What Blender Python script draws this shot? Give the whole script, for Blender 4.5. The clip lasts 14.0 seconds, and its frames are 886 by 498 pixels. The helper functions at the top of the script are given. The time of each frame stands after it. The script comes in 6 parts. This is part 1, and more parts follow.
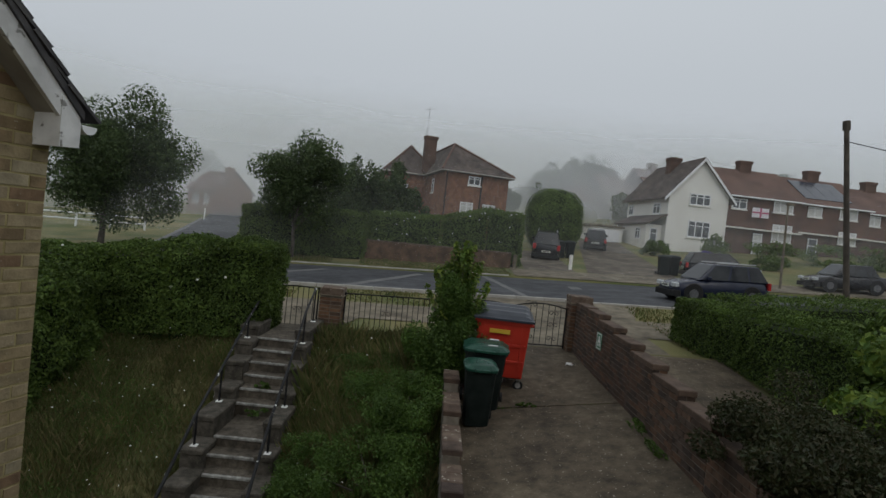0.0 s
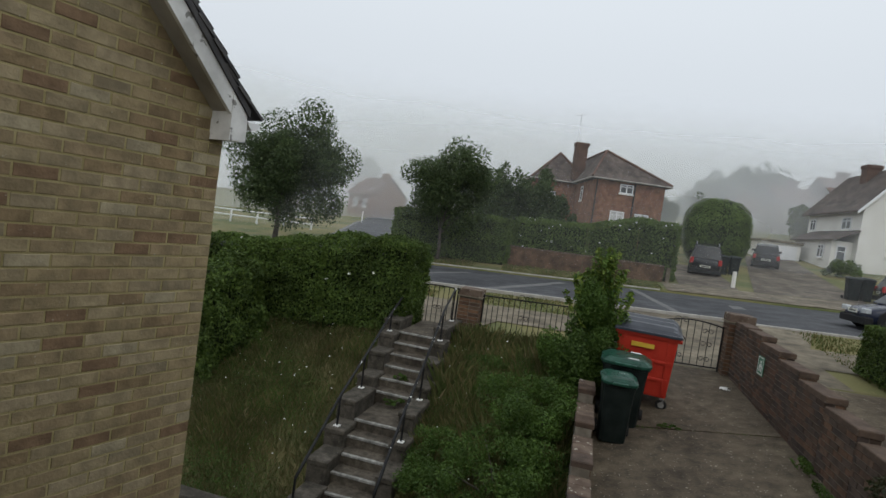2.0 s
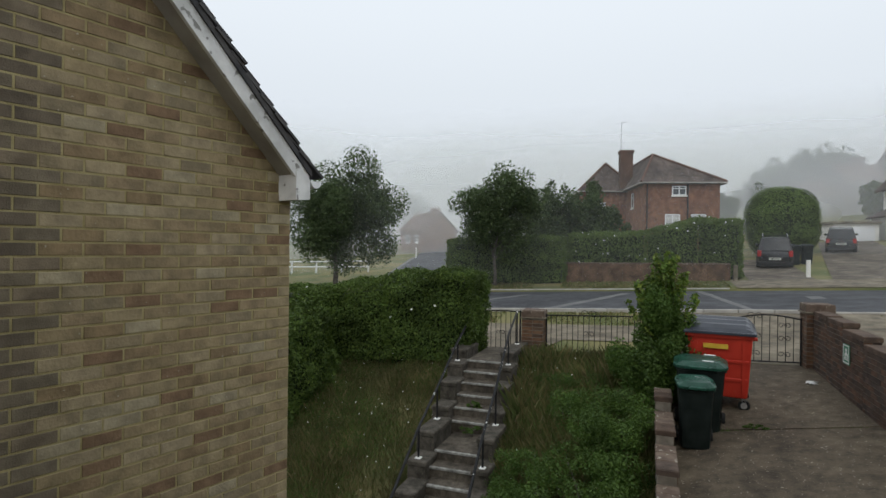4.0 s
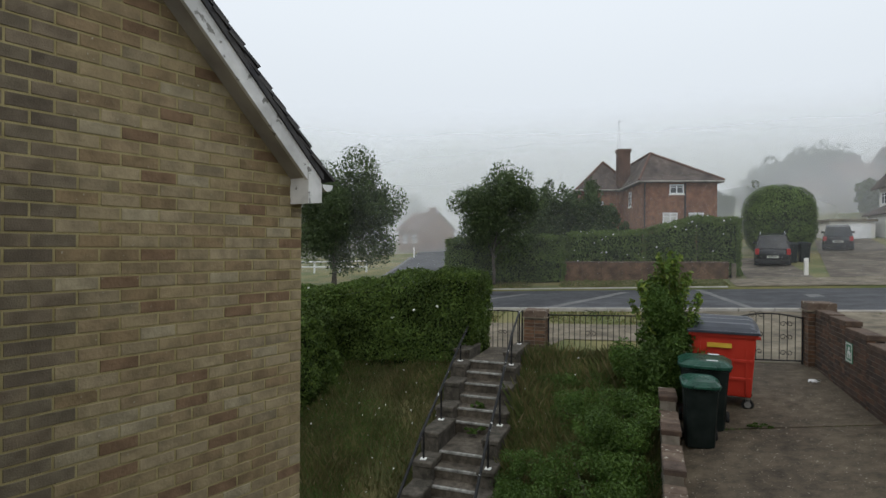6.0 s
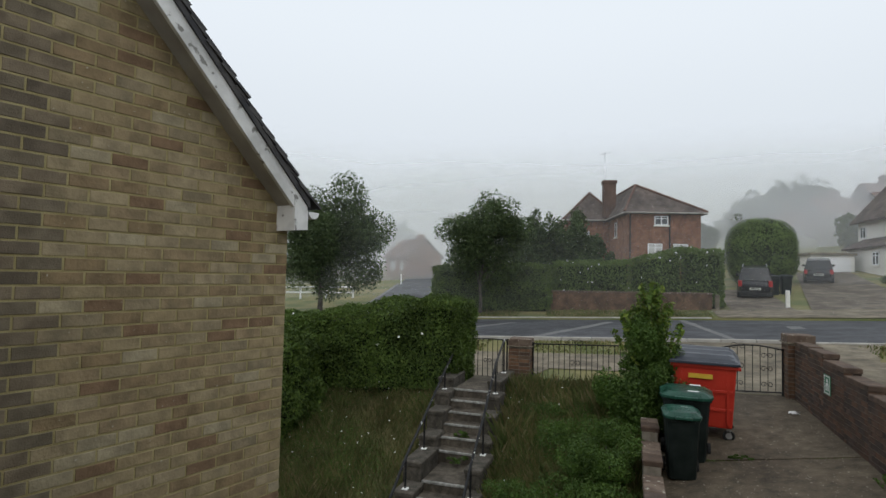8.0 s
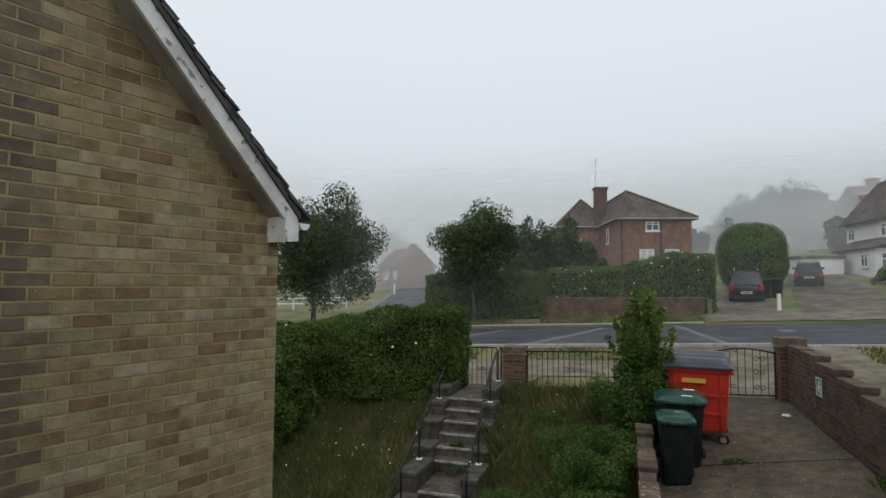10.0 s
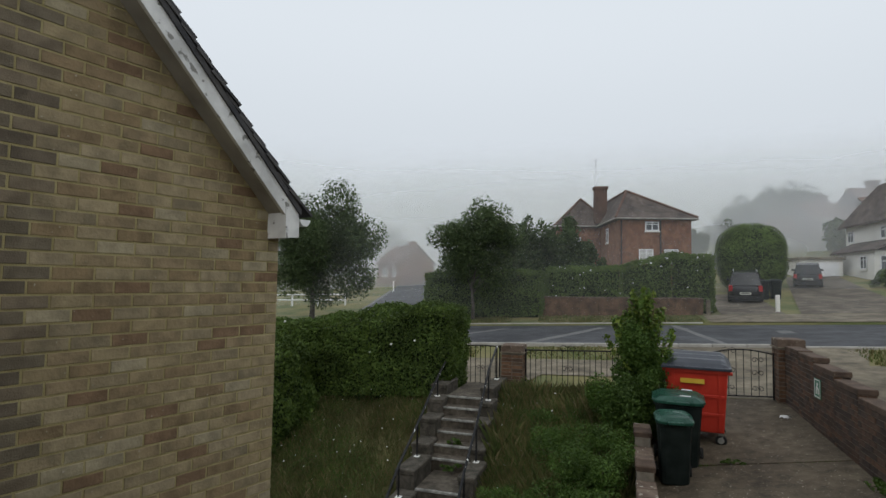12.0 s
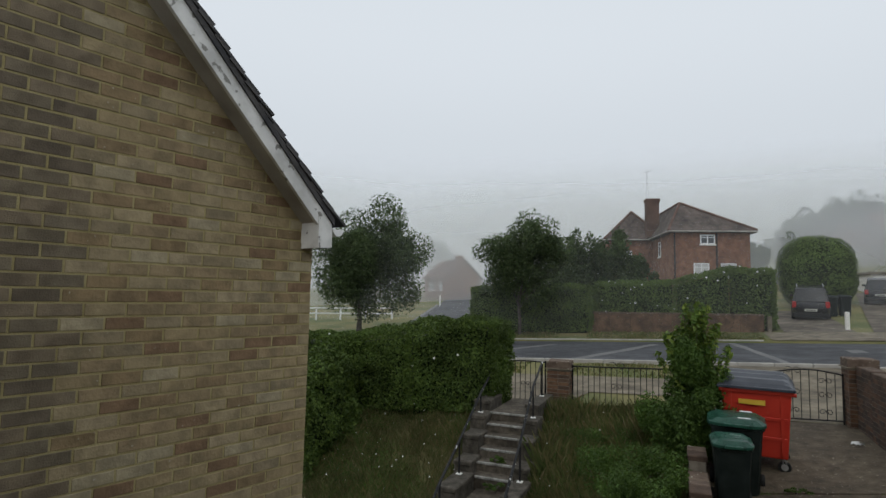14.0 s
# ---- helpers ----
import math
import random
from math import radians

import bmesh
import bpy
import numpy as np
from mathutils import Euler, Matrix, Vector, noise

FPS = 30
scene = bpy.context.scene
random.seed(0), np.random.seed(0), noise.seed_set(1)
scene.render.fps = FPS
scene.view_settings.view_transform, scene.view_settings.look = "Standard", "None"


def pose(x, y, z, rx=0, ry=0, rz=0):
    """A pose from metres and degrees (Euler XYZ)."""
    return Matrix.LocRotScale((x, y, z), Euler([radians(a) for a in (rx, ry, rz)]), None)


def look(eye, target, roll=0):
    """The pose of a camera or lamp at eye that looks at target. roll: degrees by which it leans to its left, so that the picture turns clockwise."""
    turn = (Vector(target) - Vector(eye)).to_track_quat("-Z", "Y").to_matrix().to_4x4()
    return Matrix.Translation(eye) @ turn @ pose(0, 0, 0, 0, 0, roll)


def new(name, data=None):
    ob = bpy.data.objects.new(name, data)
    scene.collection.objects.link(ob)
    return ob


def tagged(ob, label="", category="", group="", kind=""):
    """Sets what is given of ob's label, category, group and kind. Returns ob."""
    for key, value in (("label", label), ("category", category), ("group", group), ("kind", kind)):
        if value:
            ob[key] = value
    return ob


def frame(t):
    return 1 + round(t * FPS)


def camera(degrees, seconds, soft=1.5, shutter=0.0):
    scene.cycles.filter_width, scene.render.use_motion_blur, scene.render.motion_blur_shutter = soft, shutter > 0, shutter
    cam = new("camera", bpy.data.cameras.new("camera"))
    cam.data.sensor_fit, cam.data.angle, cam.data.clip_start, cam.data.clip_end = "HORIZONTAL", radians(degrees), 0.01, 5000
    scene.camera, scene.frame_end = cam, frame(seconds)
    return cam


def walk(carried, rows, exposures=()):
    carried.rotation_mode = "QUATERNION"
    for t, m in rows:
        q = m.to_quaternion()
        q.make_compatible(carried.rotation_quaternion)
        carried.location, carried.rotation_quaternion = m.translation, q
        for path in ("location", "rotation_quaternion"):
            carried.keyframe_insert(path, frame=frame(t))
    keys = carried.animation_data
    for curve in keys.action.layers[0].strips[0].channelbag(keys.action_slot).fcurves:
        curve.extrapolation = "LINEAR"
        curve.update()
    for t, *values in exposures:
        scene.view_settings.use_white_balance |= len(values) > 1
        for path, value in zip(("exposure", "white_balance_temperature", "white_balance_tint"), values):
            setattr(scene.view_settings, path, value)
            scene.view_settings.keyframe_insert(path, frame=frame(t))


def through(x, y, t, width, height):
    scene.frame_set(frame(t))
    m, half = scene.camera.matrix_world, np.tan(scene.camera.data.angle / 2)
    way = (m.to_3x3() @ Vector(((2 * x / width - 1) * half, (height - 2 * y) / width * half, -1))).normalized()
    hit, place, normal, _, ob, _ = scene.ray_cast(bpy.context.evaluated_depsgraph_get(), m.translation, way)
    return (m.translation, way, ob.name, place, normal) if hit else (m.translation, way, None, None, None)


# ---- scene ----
cam = camera(77.3, 14.0, soft=1.5)
PATH = [
    (0.0, pose(-0.116, 0.176, 2.352, 88.40, -6.15, -0.42)),
    (0.5, pose(-0.081, 0.236, 2.332, 84.23, -14.35, 7.79)),
    (1.0, pose(-0.071, 0.251, 2.290, 85.50, -13.13, 10.45)),
    (1.5, pose(-0.034, 0.242, 2.298, 86.58, -9.29, 12.37)),
    (2.0, pose(0.007, 0.212, 2.278, 87.33, -8.06, 14.77)),
    (2.5, pose(0.027, 0.188, 2.287, 88.44, -6.14, 15.78)),
    (3.0, pose(0.065, 0.140, 2.268, 91.07, -3.84, 16.24)),
    (3.2, pose(0.094, 0.065, 2.265, 91.04, -1.60, 19.60)),
    (5.3, pose(-0.037, -0.072, 2.298, 89.03, -0.14, 20.14)),
    (5.5, pose(-0.048, -0.073, 2.298, 89.86, -1.15, 19.76)),
    (6.0, pose(-0.037, -0.072, 2.299, 89.87, -0.41, 19.88)),
    (6.5, pose(-0.029, -0.085, 2.299, 90.51, -0.00, 20.00)),
    (7.0, pose(-0.026, -0.091, 2.298, 90.37, -0.42, 19.56)),
    (7.5, pose(-0.020, -0.093, 2.304, 90.50, -0.72, 18.77)),
    (8.0, pose(0.020, -0.134, 2.308, 92.69, -1.28, 18.60)),
    (10.5, pose(0.037, -0.140, 2.309, 93.72, -0.22, 17.85)),
    (11.0, pose(0.032, -0.138, 2.308, 93.76, -0.60, 17.72)),
    (11.5, pose(0.033, -0.139, 2.307, 93.60, -0.49, 17.89)),
    (12.0, pose(0.024, -0.133, 2.309, 93.39, -0.93, 17.82)),
    (12.5, pose(0.012, -0.114, 2.314, 92.70, -0.90, 17.50)),
    (13.0, pose(-0.003, -0.081, 2.309, 91.52, -1.04, 16.61)),
    (13.5, pose(0.020, -0.018, 2.297, 92.09, -0.87, 17.33)),
    (14.0, pose(0.070, 0.013, 2.287, 94.80, -1.21, 22.73)),
]
EXPOSURES = [(0.0, -0.62), (0.5, -0.55), (1.0, -0.38), (1.5, -0.25), (2.2, -0.10), (3.0, 0.0), (8.2, -0.02), (10.3, -0.14), (13.0, -0.20), (14.0, -0.24)]
walk(cam, PATH, EXPOSURES)

# ---- world, sun, exposure ----
world = bpy.data.worlds.new("overcast_sky")
scene.world = world
world.use_nodes = True
wt = world.node_tree
sky = wt.nodes.new("ShaderNodeTexSky")
sky.sky_type, sky.sun_disc = "NISHITA", False
sky.sun_elevation, sky.sun_rotation = radians(48), radians(150)
sky.air_density, sky.dust_density = 1.0, 4.0
# overcast dome: misty grey at the horizon, brightest overhead
way, height, dome = wt.nodes.new("ShaderNodeTexCoord"), wt.nodes.new("ShaderNodeSeparateXYZ"), wt.nodes.new("ShaderNodeValToRGB")
wt.links.new(way.outputs["Generated"], height.inputs[0])
wt.links.new(height.outputs[2], dome.inputs[0])
dome.color_ramp.interpolation = "EASE"
while len(dome.color_ramp.elements) < 4:
    dome.color_ramp.elements.new(0.5)
for e, (at, c) in zip(dome.color_ramp.elements, ((0.0, (0.58, 0.625, 0.67)), (0.18, (0.655, 0.705, 0.755)), (0.45, (0.735, 0.79, 0.845)), (1.0, (0.90, 0.955, 1.0)))):
    e.position, e.color = at, (*c, 1)
bright = wt.nodes.new("ShaderNodeVectorMath")
bright.operation = "SCALE"
bright.inputs[3].default_value = 9.3
wt.links.new(dome.outputs[0], bright.inputs[0])
hazy = wt.nodes.new("ShaderNodeMix")
hazy.data_type = "RGBA"
hazy.inputs[0].default_value = 0.96
wt.links.new(sky.outputs[0], hazy.inputs[6])
wt.links.new(bright.outputs[0], hazy.inputs[7])
wt.links.new(hazy.outputs[2], wt.nodes["Background"].inputs[0])
wt.nodes["Background"].inputs[1].default_value = 0.125

sun = new("sun", bpy.data.lights.new("sun", "SUN"))
sun.data.energy, sun.data.angle, sun.data.color = 0.5, radians(40), (1.0, 0.97, 0.92)
sun.matrix_basis = look((10, -22, 30), (0, 12, 0))

# ---- materials ----
def pmat(name, c1, c2, scale=6.0, rough=0.85, bump=0.25, fine=60.0, c3=None, spots=0.0, metal=0.0, island=False, ramp=None, spec=0.3, detail=6.0, coat=0.0, mid=0.0):
    """Principled surface: two tones by a coarse noise, a third by a finer one, relief by the finest."""
    m = bpy.data.materials.new(name)
    m.use_nodes = True
    t = m.node_tree
    N, L = t.nodes.new, t.links.new
    b = t.nodes["Principled BSDF"]
    b.inputs["Roughness"].default_value = rough
    b.inputs["Metallic"].default_value = metal
    b.inputs["Specular IOR Level"].default_value = spec
    b.inputs["Coat Weight"].default_value = coat
    co = N("ShaderNodeTexCoord")
    n1 = N("ShaderNodeTexNoise")
    n1.inputs["Scale"].default_value, n1.inputs["Detail"].default_value = scale, detail
    where = co.outputs["Object"]
    if ramp and not island:
        oi, sh3 = N("ShaderNodeObjectInfo"), N("ShaderNodeVectorMath")
        sh3.operation = "MULTIPLY_ADD"
        L(oi.outputs["Random"], sh3.inputs[0])
        sh3.inputs[1].default_value = (37.0, 61.0, 23.0)
        L(co.outputs["Object"], sh3.inputs[2])
        where = sh3.outputs[0]
    L(where, n1.inputs["Vector"])
    r1 = N("ShaderNodeMapRange")
    r1.inputs[1].default_value, r1.inputs[2].default_value = 0.36, 0.64
    L(n1.outputs[0], r1.inputs[0])
    mix = N("ShaderNodeMix")
    mix.data_type = "RGBA"
    L(r1.outputs[0], mix.inputs[0])
    if ramp:
        src = N("ShaderNodeNewGeometry").outputs["Random Per Island"] if island else N("ShaderNodeObjectInfo").outputs["Random"]
        cr = N("ShaderNodeValToRGB")
        cr.color_ramp.interpolation = "CONSTANT" if not island or len(ramp) > 5 else "LINEAR"
        while len(cr.color_ramp.elements) < len(ramp):
            cr.color_ramp.elements.new(0.5)
        for i, (e, c) in enumerate(zip(cr.color_ramp.elements, ramp)):
            e.position, e.color = i / len(ramp), (*c, 1)
        L(src, cr.inputs[0])
        dark = N("ShaderNodeMix")
        dark.data_type, dark.blend_type = "RGBA", "MULTIPLY"
        dark.inputs[0].default_value = 1.0
        L(cr.outputs[0], dark.inputs[6])
        dark.inputs[7].default_value = (*c1, 1)
        lite = N("ShaderNodeMix")
        lite.data_type, lite.blend_type = "RGBA", "MULTIPLY"
        lite.inputs[0].default_value = 1.0
        L(cr.outputs[0], lite.inputs[6])
        lite.inputs[7].default_value = (*c2, 1)
        L(dark.outputs[2], mix.inputs[6])
        L(lite.outputs[2], mix.inputs[7])
    else:
        mix.inputs[6].default_value, mix.inputs[7].default_value = (*c1, 1), (*c2, 1)
    out = mix.outputs[2]
    n2 = N("ShaderNodeTexNoise")
    n2.inputs["Scale"].default_value, n2.inputs["Detail"].default_value = fine, 4.0
    L(where, n2.inputs["Vector"])
    if c3:
        r2 = N("ShaderNodeMapRange")
        r2.inputs[1].default_value, r2.inputs[2].default_value = 0.66 - spots, 0.70 - spots
        L(n2.outputs[0], r2.inputs[0])
        m3 = N("ShaderNodeMix")
        m3.data_type = "RGBA"
        L(r2.outputs[0], m3.inputs[0])
        L(out, m3.inputs[6])
        m3.inputs[7].default_value = (*c3, 1)
        out = m3.outputs[2]
    if mid:
        nm, vm, hs = N("ShaderNodeTexNoise"), N("ShaderNodeMapRange"), N("ShaderNodeHueSaturation")
        nm.inputs["Scale"].default_value, nm.inputs["Detail"].default_value, nm.inputs["Roughness"].default_value = mid, 9.0, 0.7
        L(where, nm.inputs["Vector"])
        vm.inputs[1].default_value, vm.inputs[2].default_value, vm.inputs[3].default_value, vm.inputs[4].default_value = 0.32, 0.68, 0.5, 1.5
        L(nm.outputs[0], vm.inputs[0])
        L(vm.outputs[0], hs.inputs["Value"])
        L(out, hs.inputs["Color"])
        out = hs.outputs[0]
    L(out, b.inputs["Base Color"])
    rr = N("ShaderNodeMapRange")
    rr.inputs[3].default_value, rr.inputs[4].default_value = max(0.02, rough - 0.12), min(1, rough + 0.12)
    L(n2.outputs[0], rr.inputs[0])
    L(rr.outputs[0], b.inputs["Roughness"])
    if bump:
        bp = N("ShaderNodeBump")
        bp.inputs["Strength"].default_value, bp.inputs["Distance"].default_value = bump, 0.01
        L(n2.outputs[0], bp.inputs["Height"])
        L(bp.outputs[0], b.inputs["Normal"])
    return m


def leafmat(name, ramp, rough=0.55, through=0.25):
    """Leaves: a tone for each leaf, some light passes through."""
    m = bpy.data.materials.new(name)
    m.use_nodes = True
    t = m.node_tree
    N, L = t.nodes.new, t.links.new
    b = t.nodes["Principled BSDF"]
    b.inputs["Roughness"].default_value = rough
    b.inputs["Specular IOR Level"].default_value = 0.25
    g = N("ShaderNodeNewGeometry")
    cr = N("ShaderNodeValToRGB")
    while len(cr.color_ramp.elements) < len(ramp):
        cr.color_ramp.elements.new(0.5)
    for i, (e, c) in enumerate(zip(cr.color_ramp.elements, ramp)):
        e.position, e.color = i / (len(ramp) - 1), (*c, 1)
    L(g.outputs["Random Per Island"], cr.inputs[0])
    co = N("ShaderNodeTexCoord")
    n = N("ShaderNodeTexNoise")
    n.inputs["Scale"].default_value = 1.3
    L(co.outputs["Object"], n.inputs["Vector"])
    h = N("ShaderNodeHueSaturation")
    v = N("ShaderNodeMapRange")
    v.inputs[1].default_value, v.inputs[2].default_value, v.inputs[3].default_value, v.inputs[4].default_value = 0.3, 0.7, 0.7, 1.3
    L(n.outputs[0], v.inputs[0])
    L(v.outputs[0], h.inputs["Value"])
    L(cr.outputs[0], h.inputs["Color"])
    L(h.outputs[0], b.inputs["Base Color"])
    tr = N("ShaderNodeBsdfTranslucent")
    L(h.outputs[0], tr.inputs[0])
    ms = N("ShaderNodeMixShader")
    ms.inputs[0].default_value = through
    L(b.outputs[0], ms.inputs[1])
    L(tr.outputs[0], ms.inputs[2])
    L(ms.outputs[0], t.nodes["Material Output"].inputs[0])
    return m


def mistmat(name, density, z0, z1, top):
    """Drifting mist: a thin grey veil, patchy, thinning with height."""
    m = bpy.data.materials.new(name)
    m.use_nodes = True
    t = m.node_tree
    N, L = t.nodes.new, t.links.new
    t.nodes.remove(t.nodes["Principled BSDF"])
    d, tl, tp, mx, dt = N("ShaderNodeBsdfDiffuse"), N("ShaderNodeBsdfTranslucent"), N("ShaderNodeBsdfTransparent"), N("ShaderNodeMixShader"), N("ShaderNodeMixShader")
    for s in (d, tl):
        s.inputs[0].default_value = (0.95, 0.97, 0.99, 1)
    dt.inputs[0].default_value = 0.5
    L(d.outputs[0], dt.inputs[1])
    L(tl.outputs[0], dt.inputs[2])
    co, sep = N("ShaderNodeTexCoord"), N("ShaderNodeSeparateXYZ")
    L(co.outputs["Object"], sep.inputs[0])
    fall = N("ShaderNodeMapRange")
    fall.interpolation_type = "SMOOTHSTEP"
    fall.inputs[1].default_value, fall.inputs[2].default_value, fall.inputs[3].default_value, fall.inputs[4].default_value = z0, z1, density, top
    L(sep.outputs[2], fall.inputs[0])
    n = N("ShaderNodeTexNoise")
    n.inputs["Scale"].default_value, n.inputs["Detail"].default_value = 0.05, 3.0
    L(co.outputs["Object"], n.inputs["Vector"])
    r = N("ShaderNodeMapRange")
    r.inputs[1].default_value, r.inputs[2].default_value, r.inputs[3].default_value, r.inputs[4].default_value = 0.3, 0.7, 0.8, 1.2
    L(n.outputs[0], r.inputs[0])
    mul = N("ShaderNodeMath")
    mul.operation = "MULTIPLY"
    L(fall.outputs[0], mul.inputs[0])
    L(r.outputs[0], mul.inputs[1])
    L(mul.outputs[0], mx.inputs[0])
    L(tp.outputs[0], mx.inputs[1])
    L(dt.outputs[0], mx.inputs[2])
    L(mx.outputs[0], t.nodes["Material Output"].inputs[0])
    return m


BUFF = [(0.342, 0.267, 0.154), (0.278, 0.203, 0.114), (0.374, 0.302, 0.185), (0.321, 0.247, 0.145), (0.396, 0.337, 0.224), (0.235, 0.153, 0.092), (0.332, 0.252, 0.150), (0.300, 0.243, 0.154), (0.385, 0.312, 0.198), (0.273, 0.198, 0.114), (0.353, 0.282, 0.167), (0.321, 0.257, 0.158)]
brick_buff = pmat("buff_brick", (0.62, 0.62, 0.62), (0.98, 0.98, 0.98), 9, 0.9, 0.5, 55, c3=(0.40, 0.37, 0.30), spots=-0.035, ramp=BUFF)
brick_buff_rest = pmat("buff_brick_rest", (0.62, 0.62, 0.62), (0.98, 0.98, 0.98), 9, 0.9, 0.5, 55, c3=(0.40, 0.37, 0.30), spots=-0.035, ramp=BUFF, island=True)
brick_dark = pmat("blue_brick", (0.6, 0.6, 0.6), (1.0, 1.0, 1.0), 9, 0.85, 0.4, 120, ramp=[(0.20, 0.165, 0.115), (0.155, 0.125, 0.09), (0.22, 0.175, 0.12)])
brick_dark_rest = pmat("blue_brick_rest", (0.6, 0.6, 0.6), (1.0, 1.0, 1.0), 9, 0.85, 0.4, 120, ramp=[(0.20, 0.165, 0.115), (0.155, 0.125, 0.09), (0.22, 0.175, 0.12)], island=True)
mortar_buff = pmat("yellow_mortar", (0.27, 0.225, 0.105), (0.37, 0.315, 0.16), 8, 0.95, 0.5, 150)
brick_brown = pmat("brown_brick", (0.6, 0.6, 0.6), (1.0, 1.0, 1.0), 9, 0.9, 0.5, 90, ramp=[(0.115, 0.070, 0.048), (0.085, 0.056, 0.040), (0.145, 0.083, 0.052), (0.10, 0.071, 0.055), (0.068, 0.049, 0.040)])
brick_brown_rest = pmat("brown_brick_rest", (0.6, 0.6, 0.6), (1.0, 1.0, 1.0), 9, 0.9, 0.5, 90, ramp=[(0.115, 0.070, 0.048), (0.085, 0.056, 0.040), (0.145, 0.083, 0.052), (0.10, 0.071, 0.055), (0.068, 0.049, 0.040), (0.15, 0.095, 0.065)], island=True)
brick_pillar = pmat("pillar_brick", (0.6, 0.6, 0.6), (1.0, 1.0, 1.0), 9, 0.9, 0.5, 90, ramp=[(0.17, 0.095, 0.058), (0.13, 0.076, 0.05), (0.20, 0.115, 0.068), (0.15, 0.10, 0.07), (0.10, 0.066, 0.047)])
mortar_grey = pmat("grey_mortar", (0.145, 0.125, 0.10), (0.21, 0.185, 0.15), 10, 0.95, 0.5, 120)
capstone = pmat("lichened_capping_brick", (0.085, 0.058, 0.043), (0.15, 0.11, 0.082), 7, 0.9, 0.5, 16, c3=(0.36, 0.34, 0.28), spots=0.03)
concrete = pmat("stained_concrete", (0.060, 0.046, 0.031), (0.112, 0.089, 0.060), 0.9, 0.85, 1.0, 30, c3=(0.30, 0.27, 0.215), spots=0.0, detail=14.0, mid=5.0)
concrete_pale = pmat("pale_concrete", (0.115, 0.096, 0.068), (0.185, 0.158, 0.115), 0.9, 0.9, 0.4, 40, detail=12.0, mid=2.2)
coping_dark = pmat("dark_coping_brick", (0.062, 0.042, 0.031), (0.115, 0.078, 0.056), 6, 0.9, 0.5, 30, c3=(0.17, 0.15, 0.12), spots=-0.01)
concrete_step = pmat("step_concrete", (0.054, 0.045, 0.034), (0.118, 0.100, 0.077), 4, 0.85, 0.5, 60, mid=14.0)
nosing_mat = pmat("worn_step_nosing", (0.15, 0.145, 0.13), (0.29, 0.285, 0.26), 6, 0.85, 0.4, 80, mid=16.0)
block_mat = pmat("mossy_brick_block", (0.042, 0.037, 0.028), (0.092, 0.080, 0.064), 5, 0.92, 0.6, 50, c3=(0.14, 0.13, 0.11), spots=0.0, mid=12.0)
asphalt = pmat("asphalt", (0.044, 0.046, 0.051), (0.068, 0.070, 0.076), 0.35, 0.8, 0.3, 90, mid=1.3)
asphalt_patch = pmat("asphalt_patch", (0.13, 0.13, 0.13), (0.17, 0.17, 0.165), 1.2, 0.85, 0.3, 90)
kerbstone = pmat("kerbstone", (0.30, 0.285, 0.255), (0.42, 0.40, 0.365), 2.0, 0.85, 0.3, 60)
soil_grass = pmat("rough_turf", (0.062, 0.072, 0.026), (0.145, 0.122, 0.052), 1.1, 0.95, 0.7, 30, c3=(0.17, 0.14, 0.06), spots=0.02)
verge_grass = pmat("dry_verge", (0.085, 0.105, 0.035), (0.19, 0.165, 0.07), 0.35, 0.95, 0.6, 22, c3=(0.24, 0.20, 0.10), spots=0.02)
white_paint = pmat("flaking_white_paint", (0.52, 0.52, 0.51), (0.74, 0.74, 0.73), 6, 0.65, 0.4, 16, c3=(0.24, 0.235, 0.22), spots=0.06)
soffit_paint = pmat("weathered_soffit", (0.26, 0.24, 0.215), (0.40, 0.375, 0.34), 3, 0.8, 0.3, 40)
roof_tile = pmat("slate_roof_tile", (0.045, 0.045, 0.05), (0.095, 0.09, 0.09), 5, 0.85, 0.5, 40)
upvc = pmat("white_plastic", (0.72, 0.73, 0.74), (0.82, 0.83, 0.84), 2, 0.4, 0.0, 20)
iron = pmat("black_iron", (0.010, 0.010, 0.011), (0.022, 0.021, 0.021), 14, 0.6, 0.3, 60, spec=0.2)
iron_flaked = pmat("flaking_black_iron", (0.010, 0.010, 0.011), (0.022, 0.022, 0.022), 12, 0.6, 0.4, 15, c3=(0.75, 0.75, 0.72), spots=0.005, spec=0.2)
white_flake = pmat("white_undercoat", (0.66, 0.66, 0.63), (0.8, 0.8, 0.77), 9, 0.7, 0.3, 50)
red_steel = pmat("red_painted_steel", (0.40, 0.028, 0.016), (0.49, 0.040, 0.022), 2.2, 0.45, 0.15, 30, c3=(0.42, 0.06, 0.035), spots=-0.03)
lid_plastic = pmat("black_blue_lid_plastic", (0.028, 0.032, 0.042), (0.05, 0.056, 0.07), 4, 0.38, 0.1, 50)
bin_green_lid = pmat("green_lid_plastic", (0.010, 0.046, 0.031), (0.019, 0.072, 0.049), 5, 0.30, 0.15, 40, spec=0.25, c3=(0.07, 0.15, 0.12), spots=-0.02)
bin_black = pmat("dark_bin_plastic", (0.007, 0.011, 0.010), (0.015, 0.021, 0.019), 5, 0.5, 0.12, 50, spec=0.15)
rubber = pmat("rubber", (0.012, 0.012, 0.012), (0.022, 0.022, 0.022), 20, 0.8, 0.2, 80)
steel = pmat("galvanised_steel", (0.4, 0.4, 0.41), (0.55, 0.55, 0.56), 9, 0.4, 0.1, 60, metal=0.8)
paper = pmat("white_paper", (0.7, 0.7, 0.68), (0.8, 0.8, 0.78), 9, 0.7, 0.0, 40)
